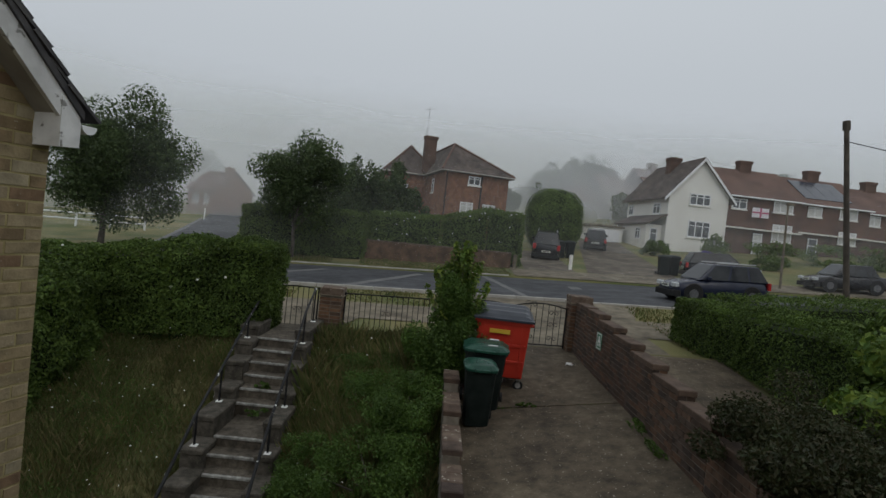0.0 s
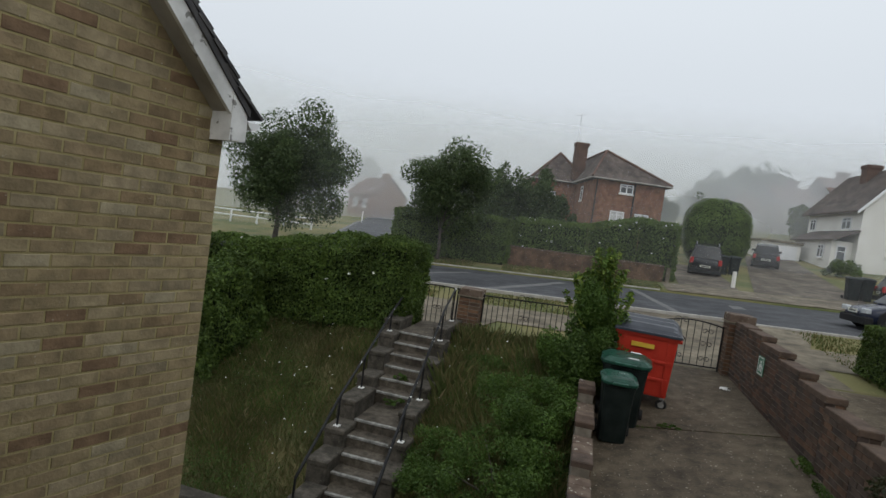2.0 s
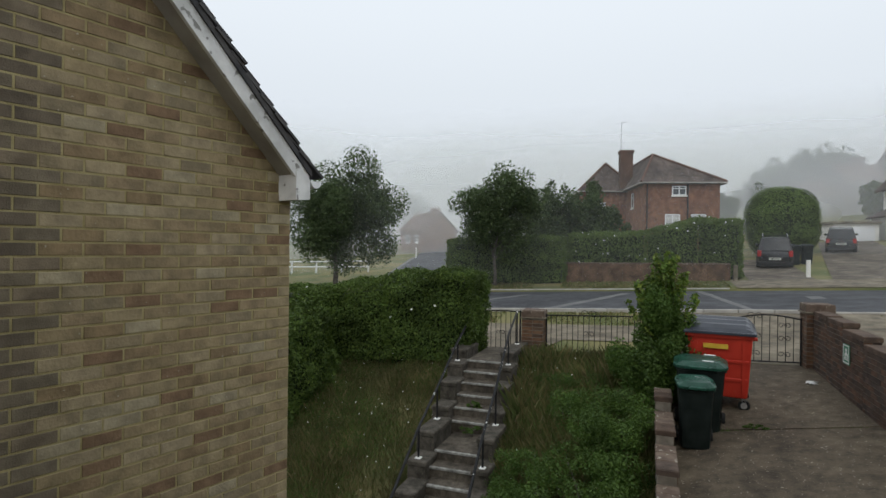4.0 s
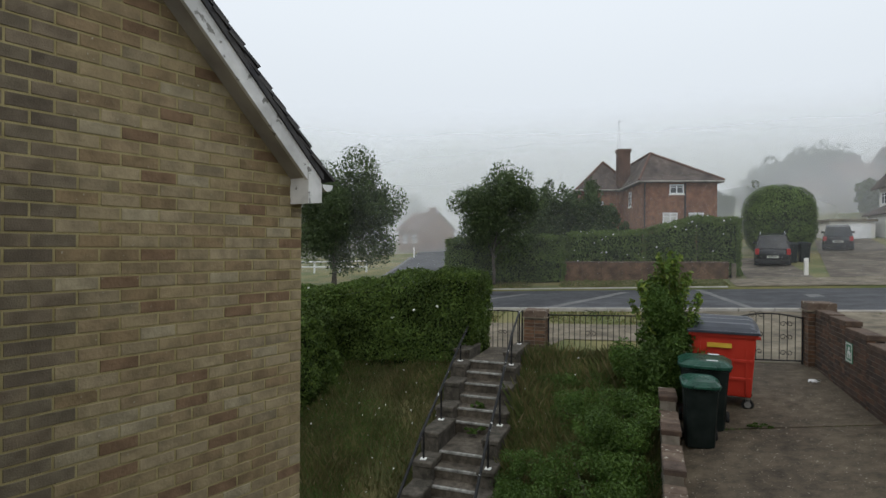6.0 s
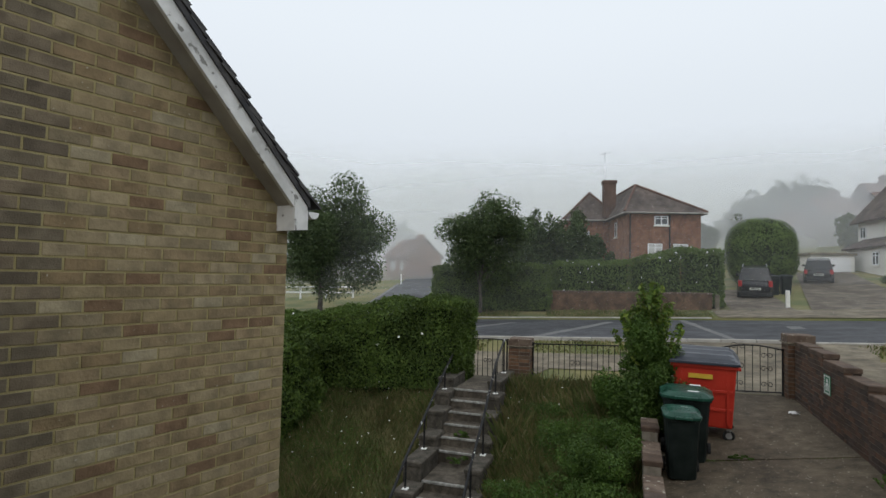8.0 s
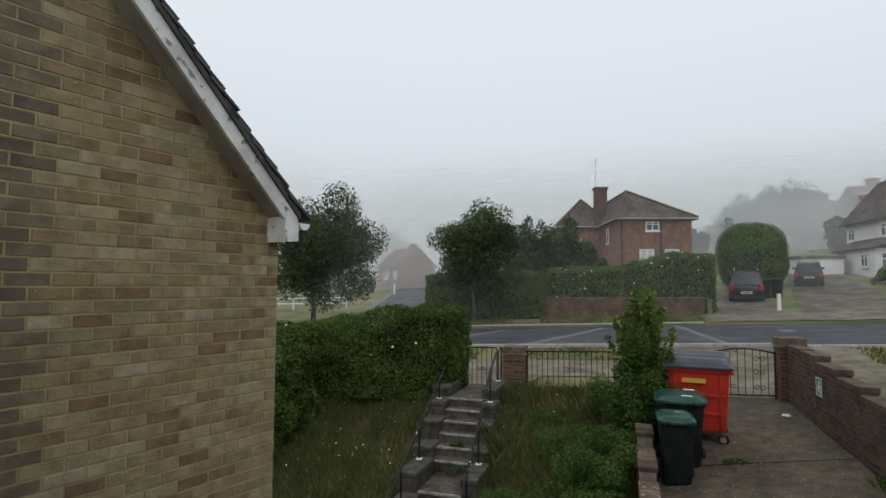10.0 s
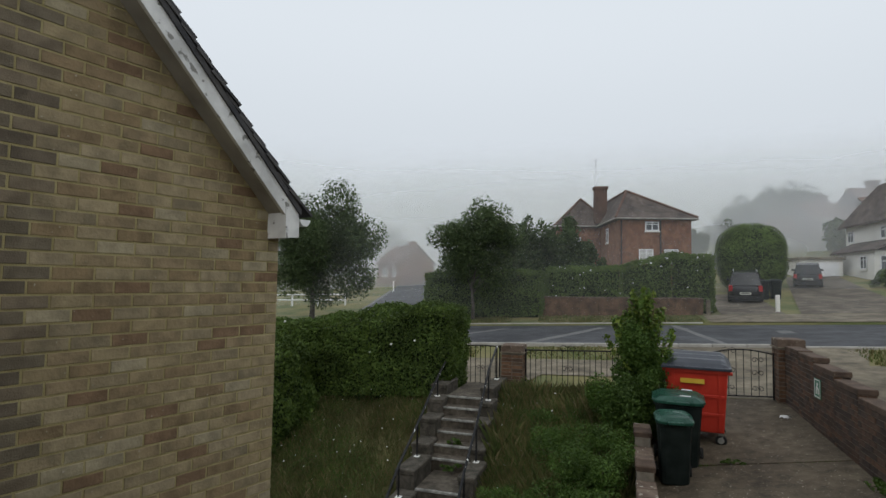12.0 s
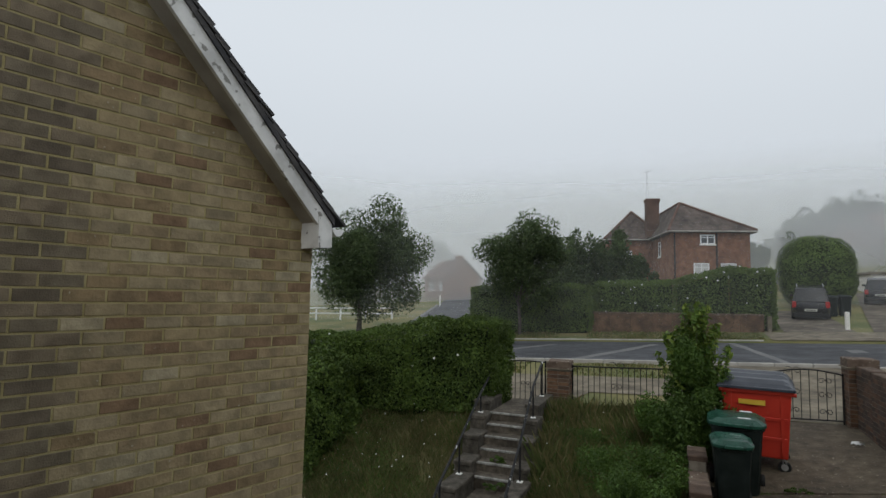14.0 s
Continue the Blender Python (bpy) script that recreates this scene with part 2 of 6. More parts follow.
yellow_label = pmat("yellow_label", (0.55, 0.34, 0.03), (0.62, 0.40, 0.05), 9, 0.6, 0.0, 40)
sign_green = pmat("green_sign_plate", (0.02, 0.16, 0.08), (0.03, 0.2, 0.10), 6, 0.4, 0.0, 40)
brick_red_far = pmat("red_brick_house", (0.15, 0.066, 0.037), (0.22, 0.102, 0.056), 1.2, 0.9, 0.4, 9, c3=(0.15, 0.07, 0.045), spots=0.04, mid=3.0)
brick_front = pmat("front_wall_brick", (0.085, 0.052, 0.033), (0.14, 0.085, 0.053), 1.6, 0.9, 0.5, 12, c3=(0.065, 0.046, 0.032), spots=0.05, mid=2.5)
brick_brown_far = pmat("brown_brick_house", (0.085, 0.052, 0.040), (0.13, 0.078, 0.058), 1.2, 0.9, 0.4, 9, c3=(0.10, 0.055, 0.04), spots=0.04)
roof_brown = pmat("brown_roof_tiles", (0.062, 0.048, 0.042), (0.10, 0.078, 0.066), 0.8, 0.9, 0.5, 7, c3=(0.13, 0.105, 0.085), spots=0.02, mid=2.5)
roof_red = pmat("red_roof_tiles", (0.10, 0.06, 0.048), (0.15, 0.088, 0.068), 0.8, 0.9, 0.5, 7, c3=(0.12, 0.08, 0.06), spots=0.02)
render_white = pmat("cream_render", (0.70, 0.68, 0.63), (0.80, 0.785, 0.74), 0.7, 0.85, 0.2, 30)
pane_mat = pmat("window_glass", (0.03, 0.035, 0.04), (0.09, 0.10, 0.11), 1.5, 0.08, 0.0, 10, spec=0.6)
curtain = pmat("pale_curtain", (0.45, 0.45, 0.44), (0.6, 0.6, 0.58), 5, 0.9, 0.2, 20)
tile_hang = pmat("hung_red_tiles", (0.092, 0.050, 0.037), (0.135, 0.072, 0.052), 1.0, 0.9, 0.5, 8)
wood_post = pmat("weathered_pole_wood", (0.05, 0.042, 0.036), (0.10, 0.085, 0.07), 3, 0.9, 0.4, 30)
bark = pmat("grey_bark", (0.065, 0.055, 0.045), (0.13, 0.115, 0.095), 5, 0.95, 0.8, 30)
# near-black green: shade inside hedges put into the colour; also backs the windows
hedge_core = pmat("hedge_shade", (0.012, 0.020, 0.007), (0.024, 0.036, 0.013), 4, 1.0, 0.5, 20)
car_black = pmat("black_car_paint", (0.010, 0.010, 0.012), (0.014, 0.014, 0.017), 2, 0.22, 0.0, 20, spec=0.35, coat=0.12)
car_blue = pmat("dark_blue_car_paint", (0.012, 0.016, 0.032), (0.018, 0.022, 0.042), 2, 0.22, 0.0, 20, spec=0.35, coat=0.12)
car_orange = pmat("red_car_paint", (0.45, 0.06, 0.025), (0.5, 0.08, 0.03), 2, 0.25, 0.0, 20, spec=0.35, coat=0.12)
car_glass = pmat("car_glass", (0.01, 0.012, 0.014), (0.025, 0.028, 0.031), 2, 0.06, 0.0, 10, spec=0.4)
alloy = pmat("alloy_wheel", (0.10, 0.10, 0.105), (0.17, 0.17, 0.175), 8, 0.45, 0.0, 30, metal=0.5)
lamp_glass = pmat("lamp_glass", (0.38, 0.40, 0.41), (0.55, 0.57, 0.58), 8, 0.12, 0.0, 20, spec=0.6)
lamp_red = pmat("red_lamp_glass", (0.35, 0.02, 0.02), (0.45, 0.03, 0.03), 8, 0.15, 0.0, 20, spec=0.6)
plate_white = pmat("number_plate", (0.68, 0.68, 0.60), (0.75, 0.75, 0.66), 8, 0.5, 0.0, 30)
plate_ink = pmat("plate_ink", (0.02, 0.02, 0.02), (0.03, 0.03, 0.03), 8, 0.6, 0.0, 30)
flag_white = pmat("white_cloth", (0.68, 0.64, 0.68), (0.76, 0.72, 0.76), 6, 0.9, 0.2, 40)
flag_red = pmat("red_cloth", (0.42, 0.09, 0.17), (0.48, 0.12, 0.21), 6, 0.9, 0.2, 40)
solar = pmat("solar_glass", (0.025, 0.03, 0.045), (0.04, 0.045, 0.06), 3, 0.2, 0.0, 20, spec=0.6)
leaf_hedge = leafmat("privet_leaves", [(0.034, 0.060, 0.012), (0.066, 0.110, 0.022), (0.100, 0.153, 0.028), (0.050, 0.088, 0.017), (0.135, 0.188, 0.038)])
leaf_far = leafmat("far_hedge_leaves", [(0.062, 0.100, 0.026), (0.092, 0.142, 0.034), (0.130, 0.185, 0.044), (0.076, 0.120, 0.030)])
leaf_tree = leafmat("tree_leaves", [(0.040, 0.064, 0.026), (0.062, 0.092, 0.034), (0.085, 0.118, 0.044), (0.050, 0.078, 0.030)], through=0.32)
leaf_lime = leafmat("yellow_green_leaves", [(0.07, 0.14, 0.024), (0.15, 0.225, 0.036), (0.22, 0.285, 0.048), (0.06, 0.12, 0.022), (0.12, 0.195, 0.034)])
leaf_weed = leafmat("nettle_leaves", [(0.040, 0.080, 0.015), (0.066, 0.122, 0.022), (0.086, 0.143, 0.025), (0.053, 0.101, 0.019)])
leaf_brown = leafmat("dry_twiggy_leaves", [(0.028, 0.036, 0.012), (0.055, 0.052, 0.021), (0.024, 0.034, 0.012), (0.036, 0.05, 0.016), (0.07, 0.055, 0.03)])
grass_mat = leafmat("long_grass", [(0.066, 0.096, 0.026), (0.095, 0.128, 0.036), (0.20, 0.165, 0.072), (0.072, 0.110, 0.028), (0.165, 0.130, 0.056), (0.11, 0.130, 0.042), (0.26, 0.215, 0.11)], 0.7)
petal = pmat("white_petals", (0.7, 0.7, 0.66), (0.8, 0.8, 0.76), 9, 0.8, 0.0, 30)
lavender = leafmat("purple_flowers", [(0.10, 0.07, 0.22), (0.16, 0.11, 0.30), (0.07, 0.10, 0.06)], 0.8)

# ---- building helpers ----
rng = np.random.default_rng(7)


class Shape:
    """Vertices and faces of one part."""

    def __init__(self):
        self.v, self.f = [], []

    def add(self, vs, fs):
        k = len(self.v)
        self.v += [tuple(p) for p in vs]
        self.f += [tuple(i + k for i in f) for f in fs]
        return self

    def box(self, x0, x1, y0, y1, z0, z1):
        return self.hexa([(x0, y0, z0), (x1, y0, z0), (x1, y1, z0), (x0, y1, z0), (x0, y0, z1), (x1, y0, z1), (x1, y1, z1), (x0, y1, z1)])

    def hexa(self, c):
        return self.add(c, [(0, 3, 2, 1), (4, 5, 6, 7), (0, 1, 5, 4), (1, 2, 6, 5), (2, 3, 7, 6), (3, 0, 4, 7)])

    def rbox(self, x0, x1, y0, y1, z0, z1, c=0.01):
        """A box whose upright and top edges are chamfered by c."""
        r = [(x0 + c, y0), (x1 - c, y0), (x1, y0 + c), (x1, y1 - c), (x1 - c, y1), (x0 + c, y1), (x0, y1 - c), (x0, y0 + c)]
        s = [(min(max(x, x0 + c), x1 - c), min(max(y, y0 + c), y1 - c)) for x, y in r]
        vs = [(x, y, z0) for x, y in r] + [(x, y, z1 - c) for x, y in r] + [(x, y, z1) for x, y in s]
        fs = [tuple(range(7, -1, -1)), tuple(range(16, 24))]
        for k in (0, 8):
            fs += [(k + i, k + (i + 1) % 8, k + 8 + (i + 1) % 8, k + 8 + i) for i in range(8)]
        return self.add(vs, fs)

    def prism(self, poly, axis, a, b):
        """A polygon, given in the two other axes, drawn out from a to b along an axis."""
        def at(p, q):
            return {"x": (q, p[0], p[1]), "y": (p[0], q, p[1]), "z": (p[0], p[1], q)}[axis]
        n = len(poly)
        vs = [at(p, a) for p in poly] + [at(p, b) for p in poly]
        return self.add(vs, [tuple(range(n - 1, -1, -1)), tuple(range(n, 2 * n))] + [(i, (i + 1) % n, n + (i + 1) % n, n + i) for i in range(n)])

    def tube(self, pts, r, n=6, r2=None, caps=True):
        pts = [Vector(p) for p in pts]
        rings = []
        for i, p in enumerate(pts):
            d = (pts[min(i + 1, len(pts) - 1)] - pts[max(i - 1, 0)]).normalized()
            a = d.cross(Vector((0.13, 0.31, 1))if abs(d.z) < 0.9 else d.cross(Vector((1, 0.2, 0)))).normalized()
            b = d.cross(a)
            rad = r if r2 is None else r + (r2 - r) * i / max(1, len(pts) - 1)
            rings.append([p + (a * math.cos(2 * math.pi * k / n) + b * math.sin(2 * math.pi * k / n)) * rad for k in range(n)])
        vs = [q for ring in rings for q in ring]
        fs = [(i * n + k, i * n + (k + 1) % n, (i + 1) * n + (k + 1) % n, (i + 1) * n + k) for i in range(len(pts) - 1) for k in range(n)]
        if caps:
            fs += [tuple(range(n - 1, -1, -1)), tuple(range((len(pts) - 1) * n, len(pts) * n))]
        return self.add(vs, fs)

    def disc(self, c, axis, r, w, n=16, hole=0.0):
        """A wheel-like ring or disc round an axis ('x' or 'y'), w thick, with softened rims."""
        prof = [(hole, -w / 2), (r * 0.93, -w / 2), (r, -w / 4), (r, w / 4), (r * 0.93, w / 2), (hole, w / 2)]
        m = len(prof)
        vs = []
        for k in range(n):
            a = 2 * math.pi * k / n
            for q, h in prof:
                u, v = q * math.cos(a), q * math.sin(a)
                vs.append((c[0] + h, c[1] + u, c[2] + v) if axis == "x" else (c[0] + u, c[1] + h, c[2] + v))
        fs = [(k * m + i, k * m + (i + 1) % m, (k + 1) % n * m + (i + 1) % m, (k + 1) % n * m + i) for k in range(n) for i in range(m if hole else m - 1)]
        return self.add(vs, fs)

    def mesh(self, name, mats, smooth=False):
        me = bpy.data.meshes.new(name)
        me.from_pydata(self.v, [], self.f)
        for m in (mats if isinstance(mats, (list, tuple)) else [mats]):
            me.materials.append(m)
        if smooth:
            me.polygons.foreach_set("use_smooth", [True] * len(me.polygons))
        me.update()
        return me


def fix(me):
    bm = bmesh.new()
    bm.from_mesh(me)
    bmesh.ops.recalc_face_normals(bm, faces=bm.faces)
    bm.to_mesh(me)
    bm.free()


def part(name, shape, material, parent, label="", smooth=False, bevel=0.0, kind=""):
    me = shape.mesh(name, material, smooth)
    if len(me.polygons) < 3000:
        bm = bmesh.new()
        bm.from_mesh(me)
        bmesh.ops.recalc_face_normals(bm, faces=bm.faces)
        if bevel:
            bmesh.ops.bevel(bm, geom=[e for e in bm.edges if len(e.link_faces) == 2 and e.calc_face_angle(0) > 0.5], offset=bevel, segments=2, affect="EDGES", profile=0.5, clamp_overlap=True)
        bm.to_mesh(me)
        bm.free()
    ob = new(name, me)
    ob.parent = parent
    if label or kind:
        tagged(ob, label=label, kind=kind)
    return ob


def thing(name, m, label, category, group="", kind=""):
    ob = new(name)
    ob.empty_display_size = 0.2
    ob.matrix_basis = m
    return tagged(ob, label=label, category=category, group=group, kind=kind)


def solid(name, shape, material, m, label="", category="", kind="", bevel=0.0, smooth=False):
    """A thing that is one mesh."""
    ob = part(name, shape, material, None, "", smooth, bevel)
    ob.matrix_basis = m
    return tagged(ob, label=label, category=category, kind=kind)


def leaf_shape(points, normals, size, spread=0.5, seed=1, long=1.6):
    """Small folded leaves at the points, turned mostly towards their normals."""
    r = np.random.default_rng(seed)
    n = len(points)
    nm = normals + r.normal(0, spread, (n, 3))
    nm /= np.linalg.norm(nm, axis=1)[:, None] + 1e-9
    a = np.cross(nm, r.normal(0, 1, (n, 3)))
    a /= np.linalg.norm(a, axis=1)[:, None] + 1e-9
    b = np.cross(nm, a)
    s = (size * r.uniform(0.6, 1.4, n))[:, None]
    p = np.asarray(points)
    quad = np.stack([p - a * s * long * 0.5, p + b * s * 0.42 + nm * s * 0.15, p + a * s * long * 0.5, p - b * s * 0.42 + nm * s * 0.15], 1).reshape(-1, 3)
    sh = Shape()
    sh.v = quad.tolist()
    sh.f = [(i, i + 1, i + 2, i + 3) for i in range(0, 4 * n, 4)]
    return sh


def surface_noise(p, scale, amount, seed=0):
    return np.array([noise.noise(Vector((x * scale + seed, y * scale, z * scale))) for x, y, z in p]) * amount

# ---- ground ----
SLOPE = 0.042


def drive_z(x, y):
    return 0.02 + 0.05 * x - (12 - y) * (0.125 - 0.03 * x)


def garden_z(x, y):
    s = max(0.0, 11.0 - y)
    steep = 0.42 if x < -3 else 0.42 - 0.065 * (x + 3)
    return max(0.02 + 0.03 * x - s * steep, -1.95 if x < -1.4 else -1.6)


def road_z(x, y):
    return 0.40 + 0.018 * (y - 18) + SLOPE * x


def far_z(x, y):
    d = y - 25.5
    return 0.60 + (SLOPE + 0.003 * min(d, 10) / 10) * x + 0.07 * d + (0.0012 * d * d if d < 40 else 1.92 + 0.02 * (d - 40)) * (0.6 + 0.4 * max(-1, min(1, x / 15)))


def ground_z(x, y):
    x = max(-45.0, min(55.0, x))
    y = min(y, 110.0)
    if y >= 25.5:
        return far_z(x, y)
    if y >= 18:
        return road_z(x, y) - 0.13
    if y >= 12:
        f = (y - 12) / 6
        return (0.05 + 0.03 * x) * (1 - f) + (road_z(x, 18) - 0.0) * f
    if x < 0.33:
        return garden_z(x, y)
    if x < 3.06:
        return drive_z(x, y) - 0.05
    return 0.10 + 0.035 * x - (12 - y) * 0.11


def sheet(name, xs, ys, z, material, lift=0.0):
    sh = Shape()
    sh.v = [(x, y, z(x, y) + lift) for y in ys for x in xs]
    n = len(xs)
    sh.f = [(j * n + i, j * n + i + 1, (j + 1) * n + i + 1, (j + 1) * n + i) for j in range(len(ys) - 1) for i in range(n - 1)]
    return sh


def steps(a, b, d):
    return list(np.linspace(a, b, max(2, int(round((b - a) / d)) + 1)))


gx = [-900, -300, -150, -90] + steps(-60, -12, 3) + steps(-11, -0.2, 0.6) + [0.3, 0.36, 1, 2, 3.03, 3.09] + steps(3.6, 12, 0.8) + steps(14, 60, 3) + [90, 150, 300, 900]
gy = [-60, -20, -6, -2, 0, 2, 4] + steps(5, 11.95, 0.4) + [12.0, 12.4, 13.5, 15, 16.5, 17.9, 18.0, 18.04, 20, 22, 24, 25.4, 25.5] + steps(27, 60, 1.5) + [70, 80, 95, 110, 200, 500, 1500]
ground = new("ground", sheet("ground", gx, gy, ground_z, soil_grass).mesh("ground", [soil_grass, verge_grass]))
for poly in ground.data.polygons:
    if poly.center.y > 12:
        poly.material_index = 1
tagged(ground, kind="structure")

road = new("road", sheet("road", [-300, -100] + steps(-60, 60, 2) + [100, 300], steps(18.0, 25.5, 0.75), lambda x, y: road_z(max(-60, min(60, x)), y), asphalt).mesh("road", asphalt))
tagged(road, kind="structure")


def kerb_line(y0, y1, top, x0, x1, step, gap):
    """Kerb stones end to end along the street."""
    sh = Shape().rbox(0, step - 0.012, 0, y1 - y0, -0.2, 0.0, 0.015)
    me = sh.mesh("kerb_stone", kerbstone)
    fix(me)
    line = thing("kerb", pose(0, 0, 0), "", "", kind="structure")
    x = x0
    while x < x1:
        if not gap(x):
            ob = new("kerb_stone", me)
            ob.parent = line
            ob.matrix_basis = pose(x, y0, top(x + step / 2, (y0 + y1) / 2), 0, -math.degrees(math.atan(SLOPE)), 0)
        x += step
    return line


kerb_line(17.86, 18.0, lambda x, y: road_z(x, 18) + (0.09 if x < 4.4 else 0.04), -34, 34, 0.914, lambda x: False)
kerb_line(25.5, 25.64, lambda x, y: road_z(x, 25.5) + (0.10 if x < 3.4 else 0.04), -9.5, 34, 0.914, lambda x: False)


def strip(name, corners, z, material, lift, n=14, w=4, kind="structure"):
    """A paved strip between two lines, laid on the ground."""
    (ax, ay), (bx, by), (cx, cy), (dx, dy) = corners
    sh = Shape()
    for j in range(n + 1):
        f = j / n
        for i in range(w + 1):
            g = i / w
            x = (ax + (dx - ax) * f) * (1 - g) + (bx + (cx - bx) * f) * g
            y = (ay + (dy - ay) * f) * (1 - g) + (by + (cy - by) * f) * g
            sh.v.append((x, y, z(x, y) + lift))
    sh.f = [(j * (w + 1) + i, j * (w + 1) + i + 1, (j + 1) * (w + 1) + i + 1, (j + 1) * (w + 1) + i) for j in range(n) for i in range(w)]
    return tagged(new(name, sh.mesh(name, material)), kind=kind)


# pavement in front of the fence, crossings to the drives, pavement over the road
strip("pavement", [(-30, 13.6), (-30, 15.6), (32, 15.6), (32, 13.6)], ground_z, concrete_pale, 0.02, 60, 3)
strip("pavement", [(0.2, 15.55), (0.2, 17.86), (6.4, 17.86), (5.6, 15.55)], ground_z, concrete_pale, 0.024, 8, 4)
strip("pavement", [(0.3, 12.05), (0.3, 13.65), (5.2, 13.65), (5.2, 12.05)], ground_z, concrete_pale, 0.024, 8, 3)
strip("pavement", [(-4.3, 12.3), (-4.3, 13.65), (-1.8, 13.65), (-2.2, 12.3)], ground_z, concrete_pale, 0.024, 6, 3)
strip("pavement", [(3.6, 25.64), (3.6, 28.2), (30, 28.2), (30, 25.64)], ground_z, concrete_pale, 0.03, 40, 4)
drive_mat = pmat("worn_drive_concrete", (0.080, 0.066, 0.050), (0.135, 0.114, 0.088), 0.7, 0.9, 0.3, 30, mid=1.8)
strip("pavement", [(4.4, 28.2), (7.0, 28.2), (7.4, 37), (4.9, 37)], ground_z, drive_mat, 0.035, 14, 4)
strip("pavement", [(7.6, 28.2), (12.2, 28.2), (14.6, 46), (11.4, 46)], ground_z, drive_mat, 0.035, 20, 4)
strip("road", [(-13.6, 25.3), (-9.6, 25.3), (-17.0, 48), (-20.4, 48)], ground_z, asphalt, 0.04, 24, 4)
strip("road", [(-20.4, 48), (-17.0, 48), (-31, 90), (-34, 90)], ground_z, asphalt, 0.04, 24, 4)
side_kerb = strip("trim", [(-14.2, 26.5), (-13.9, 26.5), (-20.4, 48), (-20.7, 48)], ground_z, asphalt_patch, 0.06, 24, 1)
# neighbour's concrete path beyond the low wall
strip("pavement", [(3.1, 4.0), (5.6, 4.0), (6.1, 12.1), (3.1, 12.1)], ground_z, concrete, 0.03, 20, 6)

# worn patches and repairs on the road
for k, (px_, py_, w_, l_, a_) in enumerate([(-6.2, 21.3, 0.5, 6.0, 62), (-1.9, 21.5, 0.5, 6.2, 68), (2.6, 21.8, 0.35, 7.0, 98), (5.6, 22.6, 1.3, 0.5, 0), (-10.5, 21.5, 0.4, 6.0, 70)]):
    c, s = math.cos(radians(a_)), math.sin(radians(a_))
    sh = Shape()
    nseg = 10
    for j in range(nseg + 1):
        u = (j / nseg - 0.5) * l_
        for v in (-w_ / 2, w_ / 2):
            vv = v * (0.75 + 0.4 * noise.noise(Vector((j * 0.7, k * 3.1, v))))
            x, y = px_ + u * c - vv * s, py_ + u * s + vv * c
            y = min(25.3, max(18.2, y))
            sh.v.append((x, y, road_z(x, y) + 0.006))
    sh.f = [(2 * j, 2 * j + 1, 2 * j + 3, 2 * j + 2) for j in range(nseg)]
    tagged(new("road_patch", sh.mesh("road_patch", asphalt_patch)), kind="structure")

# the drive: concrete bays with a joint
for y0, y1 in ((-2.0, 4.6), (4.63, 8.62), (8.66, 12.05)):
    sh = Shape()
    xs, ys = steps(0.42, 3.0, 0.4), steps(y0, y1, 0.45)
    n = len(xs)
    sh.v = [(x, y, drive_z(x, y)) for y in ys for x in xs]
    sh.f = [(j * n + i, j * n + i + 1, (j + 1) * n + i + 1, (j + 1) * n + i) for j in range(len(ys) - 1) for i in range(n - 1)]
    k = len(sh.v)
    edge = [i for i in range(n)] + [j * n + n - 1 for j in range(1, len(ys))] + [(len(ys) - 1) * n + i for i in range(n - 2, -1, -1)] + [j * n for j in range(len(ys) - 2, 0, -1)]
    sh.v += [(sh.v[i][0], sh.v[i][1], sh.v[i][2] - 0.1) for i in edge]
    sh.f += [(edge[i], edge[(i + 1) % len(edge)], k + (i + 1) % len(edge), k + i) for i in range(len(edge))]
    me = sh.mesh("driveway", concrete)
    tagged(new("driveway", me), kind="structure")

# ---- the near house: brick gable with bargeboard ----
GABLE = pose(-2.33, 3.30, 0, 0, 0, -15.5)
# along the wall y runs from the corner (0) back (negative); x out of the wall


def rake(y):
    """Height of the soffit over the wall at y."""
    return 2.69 - 1.01 * y


house = thing("near_house", GABLE, "buff brick house gable with flaking white bargeboard", "house")
wall = part("gable_wall", Shape().prism([(0.0, -2.4), (0.0, 2.71), (-4.6, 7.37), (-7.0, 5.0), (-7.0, -2.4)], "x", -0.26, -0.0035), mortar_buff, house)
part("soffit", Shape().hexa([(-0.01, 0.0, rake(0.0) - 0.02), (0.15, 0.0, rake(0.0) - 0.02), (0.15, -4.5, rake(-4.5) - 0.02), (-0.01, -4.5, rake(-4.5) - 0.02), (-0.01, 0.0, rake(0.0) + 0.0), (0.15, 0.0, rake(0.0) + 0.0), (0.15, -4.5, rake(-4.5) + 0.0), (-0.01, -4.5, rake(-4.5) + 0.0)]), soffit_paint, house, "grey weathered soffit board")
board = Shape()
ys_ = steps(-4.5, 0.02, 0.25)
for i in range(len(ys_)):
    y = ys_[i]
    wob = 0.004 * noise.noise(Vector((y * 3, 0, 0)))
    board.v += [(0.15, y, rake(y) - 0.035 + wob), (0.178, y, rake(y) - 0.035 + wob), (0.178, y, rake(y) + 0.118), (0.15, y, rake(y) + 0.118)]
for i in range(len(ys_) - 1):
    board.f += [(4 * i + a, 4 * i + (a + 1) % 4, 4 * i + 4 + (a + 1) % 4, 4 * i + 4 + a) for a in range(4)]
board.f += [(3, 2, 1, 0), tuple(4 * (len(ys_) - 1) + a for a in range(4))]
part("bargeboard", board, white_paint, house, "white bargeboard with flaking paint")
part("box_end", Shape().prism([(-0.10, 2.595), (0.02, 2.605), (0.02, 2.74), (-0.10, 2.87)], "x", -0.02, 0.186), white_paint, house, "white boxed eaves end")
part("fascia", Shape().box(-4.0, -0.022, 0.0, 0.022, 2.58, 2.71), white_paint, house)
